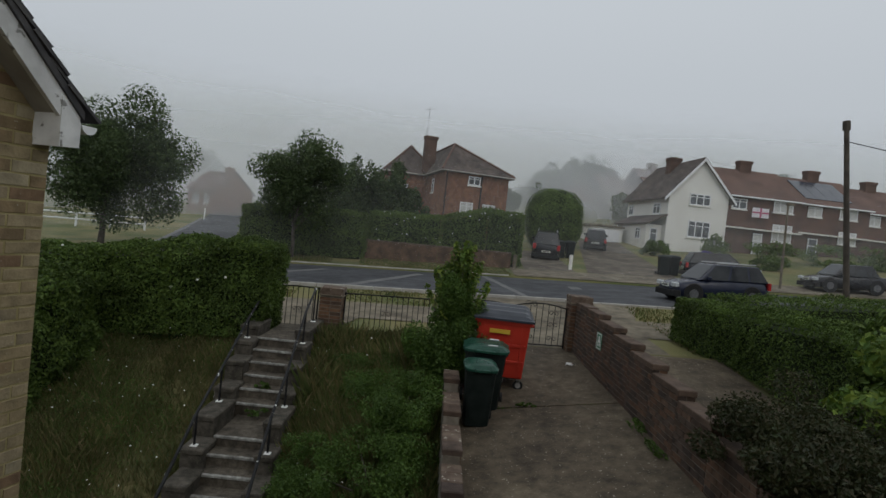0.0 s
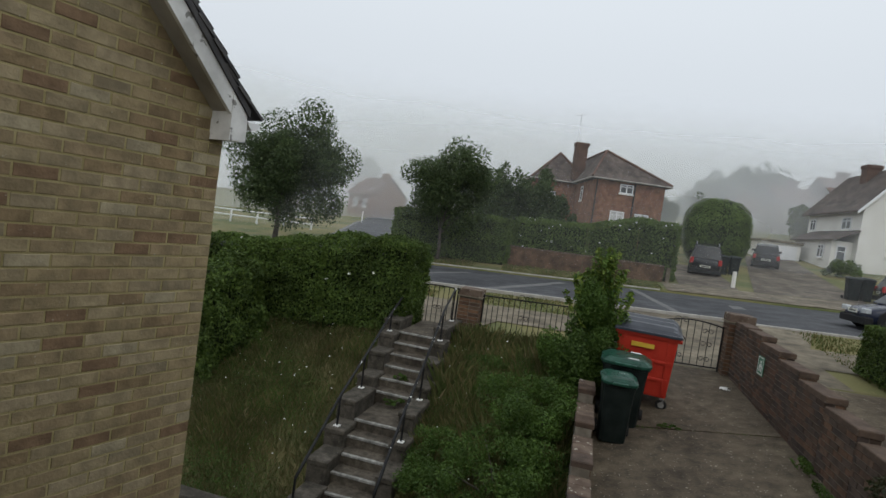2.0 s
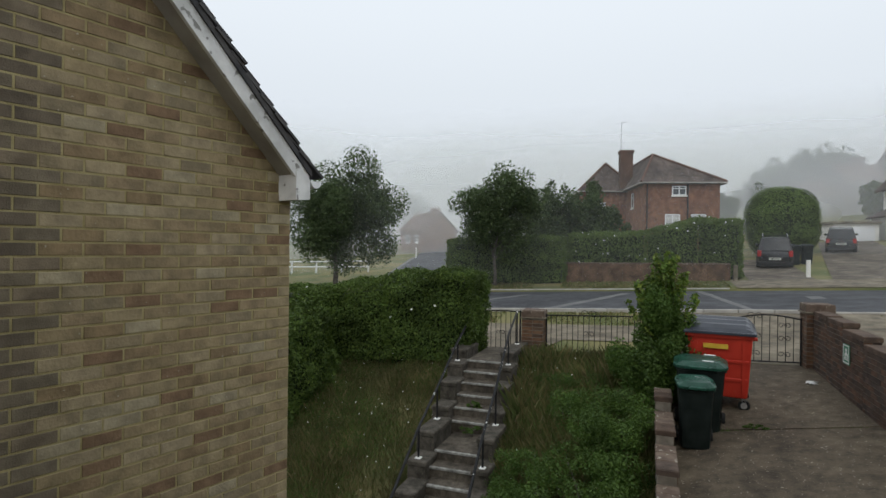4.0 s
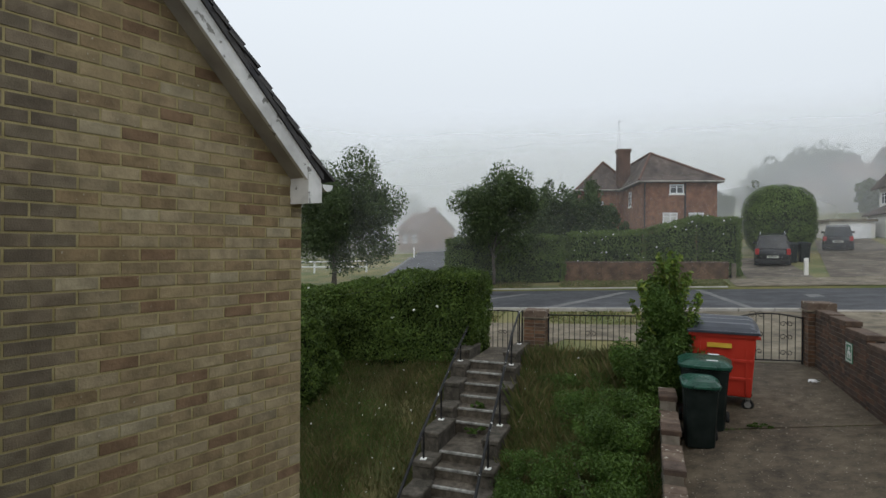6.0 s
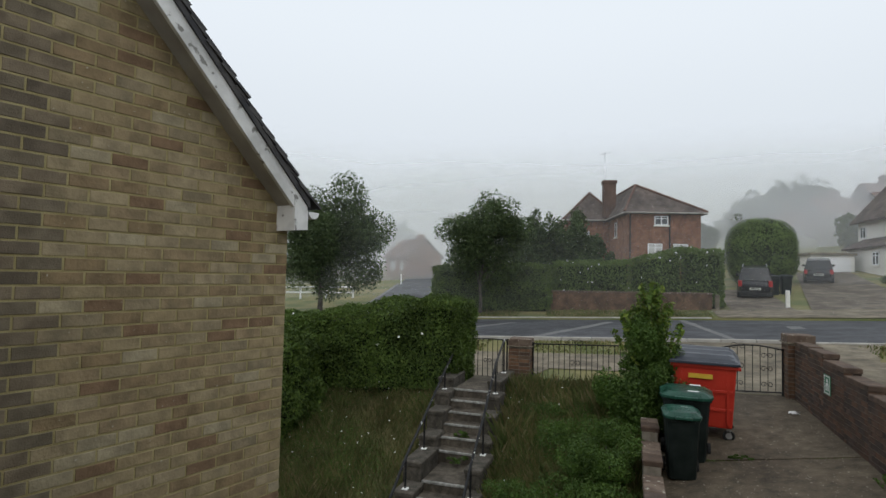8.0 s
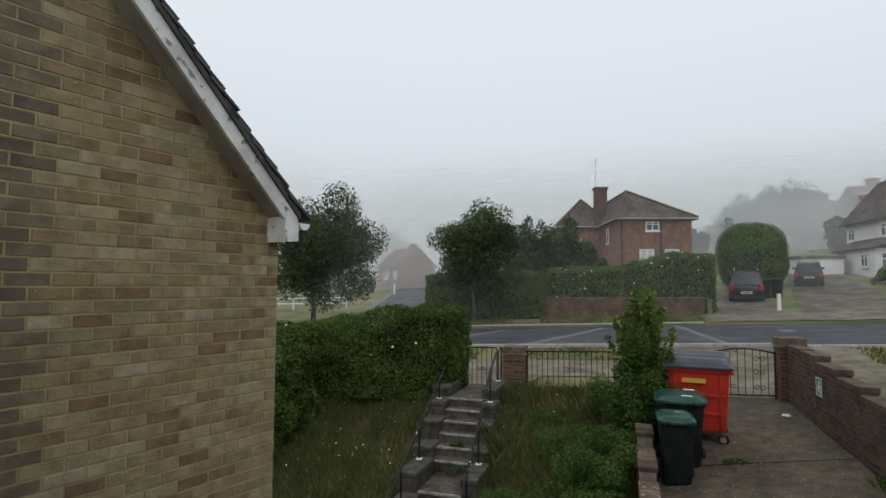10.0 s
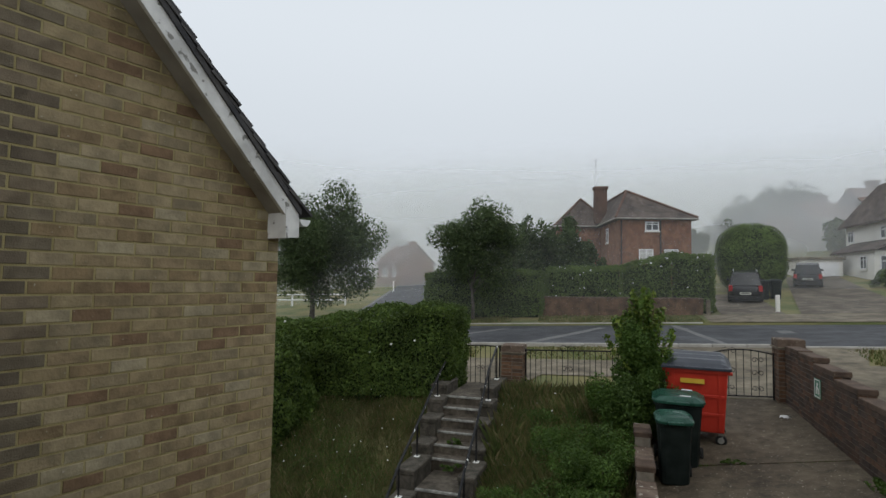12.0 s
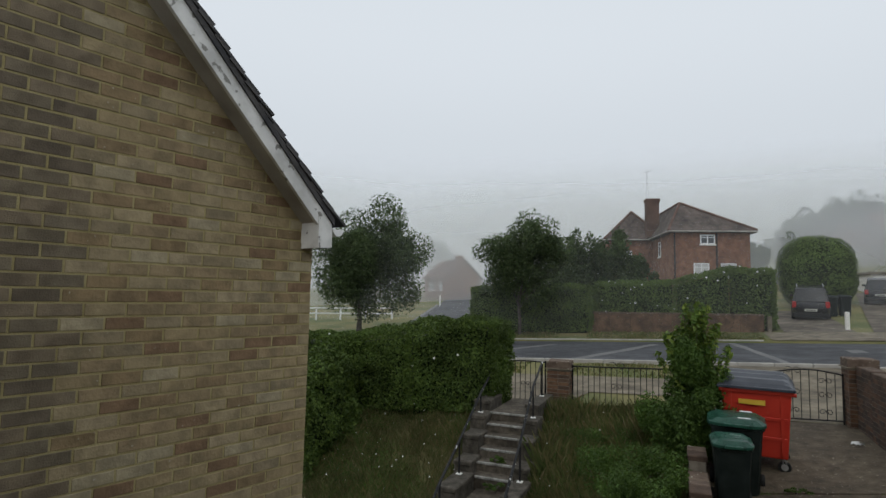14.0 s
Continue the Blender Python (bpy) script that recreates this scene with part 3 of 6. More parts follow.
gut = Shape()
for k in range(9):
    a = math.pi * k / 8
    gut.v += [(-4.0, 0.072 - 0.048 * math.cos(a), 2.735 - 0.048 * math.sin(a)), (0.19, 0.072 - 0.048 * math.cos(a), 2.735 - 0.048 * math.sin(a))]
gut.f += [(2 * k, 2 * k + 1, 2 * k + 3, 2 * k + 2) for k in range(8)] + [tuple(2 * k + 1 for k in range(9))]
part("gutter", gut, upvc, house, "white half-round plastic gutter")
slab = [(0.03, rake(0.03) + 0.145), (-4.6, rake(-4.6) + 0.145), (-4.6, rake(-4.6) + 0.10), (0.03, rake(0.03) + 0.10)]
roof = part("roof", Shape().prism(slab, "x", -5.0, 0.195), roof_tile, house, "dark slate-coloured tiled roof")
tile_me = Shape().hexa([(-0.30, -0.13, -0.012), (0.0, -0.13, -0.012), (0.0, 0.13, 0.016), (-0.30, 0.13, 0.016), (-0.30, -0.13, 0.006), (0.0, -0.13, 0.006), (0.0, 0.13, 0.034), (-0.30, 0.13, 0.034)]).mesh("tile", roof_tile)
for k in range(46):
    y = 0.01 - k * 0.105
    ob = new("tile", tile_me)
    ob.parent = roof
    ob.matrix_basis = pose(0.20 + 0.012 * random.uniform(-1, 1), y, rake(y) + 0.158, -45.3 + random.uniform(-2, 2), 0, random.uniform(-2, 2))

# bricks: whole and cut ones, courses of 72 mm
COURSE, STRETCH = 0.0725, 0.205
brick_meshes = {}


def brick_mesh(length, material, tag):
    key = (round(length, 3), tag)
    if key not in brick_meshes:
        c = 0.0022
        sh = Shape()
        h, d = 0.0615, 0.05
        o = [(-d, 0, 0), (-d, length, 0), (-d, length, h), (-d, 0, h)]
        m_ = [(-c, 0, 0), (-c, length, 0), (-c, length, h), (-c, 0, h)]
        t_ = [(0, c, c), (0, length - c, c), (0, length - c, h - c), (0, c, h - c)]
        sh.add(o + m_ + t_, [(8, 9, 10, 11)] + [(a + i, a + (i + 1) % 4, a + 4 + (i + 1) % 4, a + 4 + i) for a in (0, 4) for i in range(4)])
        me = sh.mesh("brick", material)
        fix(me)
        brick_meshes[key] = me
    return brick_meshes[key]


singles = []
rest_buff, rest_dark = Shape(), Shape()
zc = -2.35
row = 0
while zc < 6.6:
    y = -0.0
    first = True
    while y > -4.6:
        ln = STRETCH - 0.011
        if first and row % 2:
            ln = 0.0915
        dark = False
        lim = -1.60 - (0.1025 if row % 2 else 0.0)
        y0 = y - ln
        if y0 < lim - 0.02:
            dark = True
        top = rake((y + y0) / 2) + 0.09
        if zc + 0.03 < top:
            if zc > 1.0 and zc < 3.35 and y > -2.3:
                singles.append((y0, zc, ln, dark))
            else:
                me = brick_mesh(ln, brick_buff_rest, "r")
                (rest_dark if dark else rest_buff).add([(v.co.x + random.uniform(-0.0015, 0.0015), v.co.y + y0, v.co.z + zc) for v in me.vertices], [tuple(p.vertices) for p in me.polygons])
        y = y0 - 0.011
        first = False
    zc += COURSE
    row += 1
part("bricks", rest_buff, brick_buff_rest, wall, kind="stuff")
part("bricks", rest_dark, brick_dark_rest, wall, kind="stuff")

# plain back of the place, unseen: camera's own house, added to block sky light
own = thing("own_house", pose(0, 0, 0), "unseen plain buff brick house wall round an open window, blocks sky behind", "house")
for box_ in ((-3.3, 7.5, -0.95, -0.5, -2.4, 1.2), (-3.3, -0.8, -0.95, -0.5, 1.2, 3.2), (0.8, 7.5, -0.95, -0.5, 1.2, 3.2), (-3.3, 7.5, -0.95, -0.5, 3.2, 3.7)):
    part("house_wall", Shape().box(*box_), mortar_buff, own)
part("ceiling", Shape().box(-3.3, 7.5, -4.3, -0.5, 3.705, 3.85), render_white, own)
part("room_wall", Shape().box(-3.3, 7.5, -4.3, -4.1, -2.4, 3.7), render_white, own)
part("room_floor", Shape().box(-3.3, 7.5, -4.09, -0.96, 0.2, 0.4), concrete_step, own)

# ---- pillars, gates, railings ----
FENCE_Y = 12.0


def course_pieces(parent, x0, x1, y0, y1, z0, z1, mat_single, stretch=0.22, course=0.075):
    """Bricks round a pillar, each a piece, over a mortar core."""
    k = 0
    z = z0
    while z + 0.06 < z1:
        for ax in ("x", "y"):
            a0, a1 = (x0, x1) if ax == "x" else (y0, y1)
            n = 2
            w = (a1 - a0) / n
            for side in (0, 1):
                for i in range(n):
                    u0, u1 = a0 + i * w + 0.005, a0 + (i + 1) * w - 0.005
                    if (k + (ax == "y")) % 2:
                        u0, u1 = (a0 + i * w * 1.35 * 0.74 + 0.005, a0 + (i + 1) * w - 0.005)
                    t = 0.03
                    if ax == "x":
                        b = (u0, u1, y0 - 0.004, y0 + t) if side == 0 else (u0, u1, y1 - t, y1 + 0.004)
                    else:
                        b = (x0 - 0.004, x0 + t, u0, u1) if side == 0 else (x1 - t, x1 + 0.004, u0, u1)
                    ob = new("brick", Shape().box(*b, z, z + course - 0.012).mesh("brick", mat_single))
                    ob.parent = parent
        z += course
        k += 1


def pillar(x, y, w, z0, z1, label):
    p = thing("gate_pillar", pose(x, y, z0), label, "pillar", "gate pillars")
    h = z1 - z0
    core = part("core", Shape().box(-w / 2, w / 2, -w / 2, w / 2, -0.2, h - 0.16), mortar_grey, p)
    course_pieces(core, -w / 2, w / 2, -w / 2, w / 2, 0.0, h - 0.17, brick_pillar)
    part("cap", Shape().rbox(-w / 2 - 0.035, w / 2 + 0.035, -w / 2 - 0.035, w / 2 + 0.035, h - 0.17, h - 0.15, 0.004), concrete_pale, p, "thin tile course")
    part("cap", Shape().rbox(-w / 2 - 0.012, w / 2 + 0.012, -w / 2 - 0.012, w / 2 + 0.012, h - 0.15, h, 0.012), capstone, p, "brick coping")
    return p


pillar(-2.22, FENCE_Y, 0.46, -0.05, 0.97, "brown brick gate pillar with a flat coping")
pillar(3.04, FENCE_Y, 0.44, 0.10, 1.34, "brown brick gate pillar joined to a stepped wall")


def scroll(c, r, turns=1.1, flip=1):
    return [(c[0] + flip * r * (1 - 0.6 * k / 10) * math.cos(turns * 2 * math.pi * k / 10), c[1], c[2] + r * (1 - 0.6 * k / 10) * math.sin(turns * 2 * math.pi * k / 10)) for k in range(11)]


def railing(name, x0, x1, z0a, z0b, h, label, category, arch=0.0, scrolls=(), spacing=0.105, group=""):
    """Iron bars between two rails, along x."""
    g = thing(name, pose(x0, FENCE_Y, z0a), label, category, group)
    w = x1 - x0

    def base(u):
        return (z0b - z0a) * u / w

    def topz(u):
        return base(u) + h + arch * math.sin(math.pi * u / w)

    us = np.linspace(0, w, 15)
    part("bottom_rail", Shape().tube([(u, 0, base(u) + 0.06) for u in us], 0.013, 4), iron, g)
    part("top_rail", Shape().tube([(u, 0, topz(u)) for u in us], 0.014, 4), iron, g)
    part("end_post", Shape().tube([(0.012, 0, base(0) - 0.02), (0.012, 0, topz(0) + 0.03)], 0.018, 4), iron, g)
    part("end_post", Shape().tube([(w - 0.012, 0, base(w) - 0.02), (w - 0.012, 0, topz(w) + 0.03)], 0.018, 4), iron, g)
    n = int(w / spacing)
    for i in range(1, n):
        u = w * i / n
        part("bar", Shape().tube([(u, 0, base(u) + 0.05), (u, 0, topz(u))], 0.0075, 4), iron, g)
    for u, zz, r in scrolls:
        part("scroll", Shape().tube(scroll((u - r, 0, base(u) + zz), r), 0.006, 4), iron, g)
        part("scroll", Shape().tube(scroll((u + r, 0, base(u) + zz), r, 1.1, -1), 0.006, 4), iron, g)
    return g


railing("garden_gate", -3.42, -2.52, 0.0, 0.02, 0.88, "black iron garden gate with plain bars", "gate", 0.02, [(0.45, 0.42, 0.05)], 0.1, "iron gates")
railing("railing", -1.97, 0.30, 0.02, 0.10, 0.84, "black iron railing behind long grass", "railing", 0.0, [(0.9, 0.87, 0.09), (0.9, 0.45, 0.06), (1.9, 0.45, 0.06)], 0.11)
railing("drive_gate", 0.40, 1.58, 0.06, 0.12, 0.86, "black iron drive gate leaf with scrolls", "gate", 0.07, [(0.6, 0.3, 0.06)], 0.12, "iron gates")
railing("drive_gate", 1.62, 2.80, 0.12, 0.16, 0.86, "black iron drive gate leaf with scrolls", "gate", 0.09, [(0.4, 0.93, 0.07), (0.4, 0.55, 0.06), (0.4, 0.22, 0.05), (0.9, 0.75, 0.055), (0.9, 0.5, 0.055), (0.9, 0.2, 0.055)], 0.12, "iron gates")

# ---- garden steps ----
TREADS = [10.2, 9.93, 9.66, 9.39, 9.12, 8.85, 7.95, 7.67, 7.40, 7.12, 6.85, 6.58, 6.31]
STEP_W = 0.69


def step_x(y):
    return -3.17 + 0.095 * (10.2 - y)


stairs = thing("garden_steps", pose(0, 0, 0), "worn concrete garden steps with pale nosings and stepped side blocks", "steps")
tops = [0.13 - 0.153 * k - (0.035 if k > 5 else 0.0) for k in range(13)]
for k, (y, z) in enumerate(zip(TREADS, tops)):
    back = TREADS[k - 1] if k else 11.75
    x = step_x(y)
    sh = Shape().hexa([(x - 0.02, y, z - 0.35), (x + STEP_W + 0.02, y, z - 0.35), (x + STEP_W + 0.02, back + 0.04, z - 0.35), (x - 0.02, back + 0.04, z - 0.35),
                       (x - 0.02, y, z - 0.035), (x + STEP_W + 0.02, y, z - 0.035), (x + STEP_W + 0.02, back + 0.04, z - 0.035), (x - 0.02, back + 0.04, z - 0.035)])
    part("riser", sh, concrete_step, stairs)
    part("tread", Shape().rbox(x - 0.015, x + STEP_W + 0.015, y + 0.028, back + 0.03, z - 0.04, z, 0.008), concrete_step, stairs)
    part("nosing", Shape().rbox(x - 0.015, x + STEP_W + 0.015, y - 0.022, y + 0.03, z - 0.032, z + 0.002, 0.008), nosing_mat, stairs, "pale worn nosing")
# side blocks, two steps each, proud of the treads
cheek = [(11.7, 10.35, 0.30), (10.35, 9.85, 0.12), (9.85, 9.33, -0.12), (9.33, 8.83, -0.42), (8.83, 7.98, -0.58), (7.98, 7.50, -0.86), (7.50, 6.95, -1.10), (6.95, 6.42, -1.40), (6.42, 6.0, -1.62)]
for a, b, z in cheek:
    x = step_x((a + b) / 2)
    for x0, x1 in ((x - 0.30, x - 0.005), (x + STEP_W + 0.01, x + STEP_W + 0.25)):
        if a > 11 and x1 < -3:
            a2 = 11.2
        else:
            a2 = a
        part("side_block", Shape().rbox(x0, x1, b + 0.006, a2 - 0.006, z - 0.65, z - 0.07, 0.012), block_mat, stairs)
        part("coping", Shape().rbox(x0 - 0.015, x1 + 0.015, b - 0.015, a2 - 0.012, z - 0.066, z, 0.014), block_mat, stairs)
part("retaining_wall", Shape().rbox(-5.9, step_x(6.2) - 0.34, 5.98, 6.22, -2.2, -1.50, 0.015), block_mat, stairs, "low dark brick retaining wall")
tagged(strip("floor", [(-5.5, 2.0), (0.2, 2.0), (0.2, 6.3), (-5.5, 6.3)], lambda x, y: -1.9 if x < -1.3 else -1.55, concrete_step, 0.0, 6, 6), kind="structure")


def handrail(xoff, posts, name_label):
    """Iron rail on short posts that follows the steps."""
    h = thing("handrail", pose(0, 0, 0), name_label, "handrail", "step handrails")
    pts = []
    for y, zb, zt in posts:
        zt += 0.12
        x = step_x(y) + xoff
        part("post", Shape().tube([(x, y, zb - 0.02), (x, y, zt)], 0.016, 6), iron, h)
        part("foot", Shape().rbox(x - 0.045, x + 0.045, y - 0.045, y + 0.045, zb - 0.01, zb + 0.012, 0.006), white_flake, h, "flaking pale post foot")
        pts.append((x, y, zt))
    fine = []
    for p, q in zip(pts, pts[1:]):
        for k in range(6):
            f = k / 6
            fine.append(tuple(p[i] + (q[i] - p[i]) * f for i in range(3)))
    fine.append(pts[-1])
    part("rail", Shape().tube(fine, 0.021, 8), iron_flaked, h, "black rail with flaking paint", smooth=True)
    return h


handrail(-0.18, [(11.0, 0.28, 0.62), (10.1, 0.12, 0.36), (8.65, -0.58, -0.17), (7.62, -0.86, -0.52), (6.25, -1.62, -1.16)], "black iron handrail on posts beside the steps")
handrail(STEP_W + 0.13, [(11.35, 0.30, 0.86), (10.1, 0.12, 0.56), (8.7, -0.58, -0.10), (7.6, -0.86, -0.50), (6.35, -1.62, -1.15)], "flaking black handrail on the drive side of the steps")

# landing rail below the window
lr = thing("landing_rail", pose(0, 0, 0), "black landing railing with flaking white top rail", "railing")
A, B_, C_ = Vector((-1.55, 4.45, -0.52)), Vector((-0.60, 5.15, -0.22)), Vector((0.06, 5.30, -0.22))
D_ = Vector((0.12, 4.4, -0.22))
part("top_rail", Shape().tube([A, B_], 0.018, 6), iron, lr)
part("top_rail", Shape().tube([B_, C_], 0.022, 6), iron_flaked, lr, "flaking white rail")
part("top_rail", Shape().tube([C_, D_], 0.022, 6), white_flake, lr, "white undercoat rail")
for p, q, n in ((A, B_, 9), (B_, C_, 6), (C_, D_, 7)):
    for i in range(n):
        r = p + (q - p) * (i / n)
        part("bar", Shape().tube([(r.x, r.y, r.z - 1.0), (r.x, r.y, r.z)], 0.009 if i else 0.018, 4), iron, lr)
part("bottom_rail", Shape().tube([A - Vector((0, 0, 0.92)), B_ - Vector((0, 0, 0.92)), C_ - Vector((0, 0, 0.92)), D_ - Vector((0, 0, 0.92))], 0.013, 4), iron, lr)
part("landing", Shape().hexa([(-1.6, 4.3, -1.75), (0.15, 4.3, -1.75), (0.15, 5.34, -1.75), (-0.62, 5.2, -1.75), (-1.6, 4.3, -1.2), (0.15, 4.3, -1.2), (0.15, 5.34, -1.2), (-0.62, 5.2, -1.2)]), concrete_step, lr)

# ---- low walls beside the drive ----
lw = thing("drive_wall", pose(0, 0, 0), "low stepped brick wall with lichened coping beside the drive", "wall")
lw_steps = [(8.75, 8.20, 0.26), (8.20, 7.30, 0.07), (7.30, 6.45, -0.10), (6.45, 5.75, -0.26), (5.75, 5.0, -0.42), (5.0, 4.2, -0.58)]
for a, b, z in lw_steps:
    part("wall_body", Shape().box(0.20, 0.40, b + 0.002, a - 0.002, -1.9, z - 0.07), mortar_grey, lw)
    for k in range(4):
        zz = z - 0.07 - (k + 1) * 0.075
        y = b + (0.11 if k % 2 else 0)
        while y < a - 0.05:
            part("brick", Shape().box(0.36, 0.408, y + 0.005, min(y + 0.22, a) - 0.005, zz + 0.006, zz + 0.069), brick_brown, lw)
            y += 0.22
    n = max(2, int((a - b) / 0.23))
    for i in range(n):
        y0, y1 = b + (a - b) * i / n, b + (a - b) * (i + 1) / n
        part("coping_brick", Shape().rbox(0.185, 0.425, y0 + 0.004, y1 - 0.004, z - 0.07, z, 0.012), capstone if i else brick_brown, lw)

RW_X = 2.93
rw = thing("boundary_wall", pose(0, 0, 0), "stepped brown brick wall between drive and path", "wall")
rw_steps = [(11.78, 11.0, 1.22), (11.0, 10.2, 1.20), (10.2, 9.3, 1.11), (9.3, 8.45, 1.01), (8.45, 7.57, 0.91), (7.57, 6.73, 0.80), (6.73, 5.9, 0.68), (5.9, 5.0, 0.56), (5.0, 4.0, 0.43)]
rw_rest = Shape()
for a, b, z in rw_steps:
    part("wall_body", Shape().box(RW_X + 0.006, RW_X + 0.225, b + 0.001, a - 0.001, -1.2, z - 0.075), mortar_grey, rw)
    part("coping", Shape().rbox(RW_X - 0.004, RW_X + 0.235, b - 0.02, a - 0.025, z - 0.073, z, 0.010), coping_dark, rw, "brick-on-edge coping")
    zz = z - 0.075
    k = 0
    while zz > drive_z(2.9, b) - 0.1:
        y = b + (0.11 if k % 2 else 0.0)
        if k % 2:
            rw_rest.box(RW_X - 0.002, RW_X + 0.03, b + 0.004, b + 0.106, zz - 0.069, zz - 0.006)
        while y < a - 0.06:
            e = min(y + 0.22, a) - 0.005
            if b > 7.5:
                part("brick", Shape().box(RW_X - random.uniform(0, 0.004), RW_X + 0.03, y + 0.005, e, zz - 0.069, zz - 0.006), brick_brown, rw)
            else:
                rw_rest.box(RW_X - random.uniform(0, 0.004), RW_X + 0.03, y + 0.005, e, zz - 0.069, zz - 0.006)
            y += 0.22
        # the end that shows above the next step down
        if k < 3:
            for j in range(2):
                rw_rest.box(RW_X + 0.005 + j * 0.11, RW_X + 0.105 + j * 0.11, b - 0.006, b + 0.02, zz - 0.069, zz - 0.006)
        zz -= 0.075
        k += 1
part("bricks", rw_rest, brick_brown_rest, rw, kind="stuff")

sg = thing("wall_sign", pose(RW_X - 0.016, 10.10, 0.60, 0, 0, 0), "small green sign with white figure on brick wall", "sign")
part("plate", Shape().rbox(0, 0.008, -0.30, 0.0, 0.0, 0.30, 0.002), sign_green, sg)
for (ya, za, yb, zb, w_) in [(-0.185, 0.012, -0.015, 0.028, 0), (-0.185, 0.272, -0.015, 0.288, 0), (-0.188, 0.02, -0.176, 0.28, 0), (-0.024, 0.02, -0.012, 0.28, 0), (-0.125, 0.19, -0.085, 0.235, 0), (-0.15, 0.06, -0.12, 0.16, 0), (-0.09, 0.06, -0.06, 0.16, 0), (-0.13, 0.13, -0.07, 0.18, 0)]:
    part("mark", Shape().box(-0.003, 0.001, ya * 1.5, yb * 1.5, za, zb), paper, sg)

litter = Shape()
for k in range(9):
    a0, a1 = 2 * math.pi * k / 9, 2 * math.pi * (k + 1) / 9
    r0, r1 = 0.05 + 0.05 * random.random(), 0.06 + 0.05 * random.random()
    litter.add([(0, 0, 0.05), (r0 * 1.1 * math.cos(a0), r0 * math.sin(a0), 0.012 + 0.03 * random.random()), (r1 * 1.1 * math.cos(a1), r1 * math.sin(a1), 0.004)], [(0, 1, 2)])
solid("litter", litter, paper, pose(2.68, 10.75, drive_z(2.68, 10.75) - 0.002), "crumpled white paper litter on the concrete drive", "litter")

# ---- bins ----


def wheelie_bin(m, w, d, h, label, tilt=0.0):
    """Two-wheeled bin: tapered body with rim, hinged domed lid, handle, axle and wheels. Front faces -y."""
    b = thing("wheelie_bin", m, label, "bin", "wheelie bins")
    body = Shape()
    lv = [(0.0, 0.76, 0.72), (0.02, 0.79, 0.75), (h * 0.55, 0.88, 0.86), (h * 0.86, 0.95, 0.95), (h * 0.865, 1.02, 1.0), (h * 0.90, 1.02, 1.0)]
    n = 12
    for z, fx, fy in lv:
        for k in range(n):
            a = 2 * math.pi * (k + 0.5) / n
            ca, sa = math.cos(a), math.sin(a)
            ux = math.copysign(abs(ca) ** 0.35, ca) * w / 2 * fx
            uy = math.copysign(abs(sa) ** 0.35, sa) * d / 2 * fy
            body.v.append((ux, uy + d / 2, z))
    body.f += [(i * n + k, i * n + (k + 1) % n, (i + 1) * n + (k + 1) % n, (i + 1) * n + k) for i in range(len(lv) - 1) for k in range(n)]
    body.f += [tuple(range(n - 1, -1, -1)), tuple(range((len(lv) - 1) * n, len(lv) * n))]
    part("body", body, bin_black, b)
    lid = Shape()
    rows_ = [(h * 0.895, 1.08, 1.08), (h * 0.935, 1.08, 1.08), (h * 0.955, 0.98, 0.98), (h * 0.985, 0.78, 0.80), (h * 0.992, 0.55, 0.6)]
    for z, fx, fy in rows_:
        for k in range(n):
            a = 2 * math.pi * (k + 0.5) / n
            ca, sa = math.cos(a), math.sin(a)
            yy = math.copysign(abs(sa) ** 0.4, sa) * d / 2 * fy + d / 2
            lid.v.append((math.copysign(abs(ca) ** 0.4, ca) * w / 2 * fx, yy, z + 0.045 * yy / d))
    lid.f += [(i * n + k, i * n + (k + 1) % n, (i + 1) * n + (k + 1) % n, (i + 1) * n + k) for i in range(len(rows_) - 1) for k in range(n)]
    lid.f += [tuple(range(n - 1, -1, -1)), tuple(range((len(rows_) - 1) * n, len(rows_) * n))]
    lid_ob = part("lid", lid, bin_green_lid, b, "dark green lid", bevel=0.006)
    part("lid_grip", Shape().rbox(-w * 0.22, w * 0.22, -0.055, 0.0, h * 0.905, h * 0.94, 0.008), bin_green_lid, lid_ob)
    for sx in (-1, 1):
        part("lid_ridge", Shape().hexa([(sx * w * 0.36 - 0.012, d * 0.10, h * 0.955), (sx * w * 0.36 + 0.012, d * 0.10, h * 0.955), (sx * w * 0.36 + 0.012, d * 0.92, h * 0.985), (sx * w * 0.36 - 0.012, d * 0.92, h * 0.985), (sx * w * 0.36 - 0.008, d * 0.13, h * 0.99), (sx * w * 0.36 + 0.008, d * 0.13, h * 0.99), (sx * w * 0.36 + 0.008, d * 0.90, h * 1.025), (sx * w * 0.36 - 0.008, d * 0.90, h * 1.025)]), bin_green_lid, lid_ob)
    part("lid_ridge", Shape().rbox(-w * 0.30, w * 0.30, d * 0.32, d * 0.40, h * 0.985, h * 1.012, 0.01), bin_green_lid, lid_ob)
    part("handle", Shape().tube([(-w * 0.42, d * 0.98, h * 0.95), (-w * 0.42, d * 1.12, h * 0.98), (w * 0.42, d * 1.12, h * 0.98), (w * 0.42, d * 0.98, h * 0.95)], 0.014, 6), bin_black, b)
    part("axle", Shape().tube([(-w * 0.5, d * 0.9, 0.10), (w * 0.5, d * 0.9, 0.10)], 0.01, 6), steel, b)
    for s in (-1, 1):
        part("wheel", Shape().disc((s * w * 0.47, d * 0.9, 0.10), "x", 0.10, 0.05, 14), rubber, b)
    return b, lid_ob


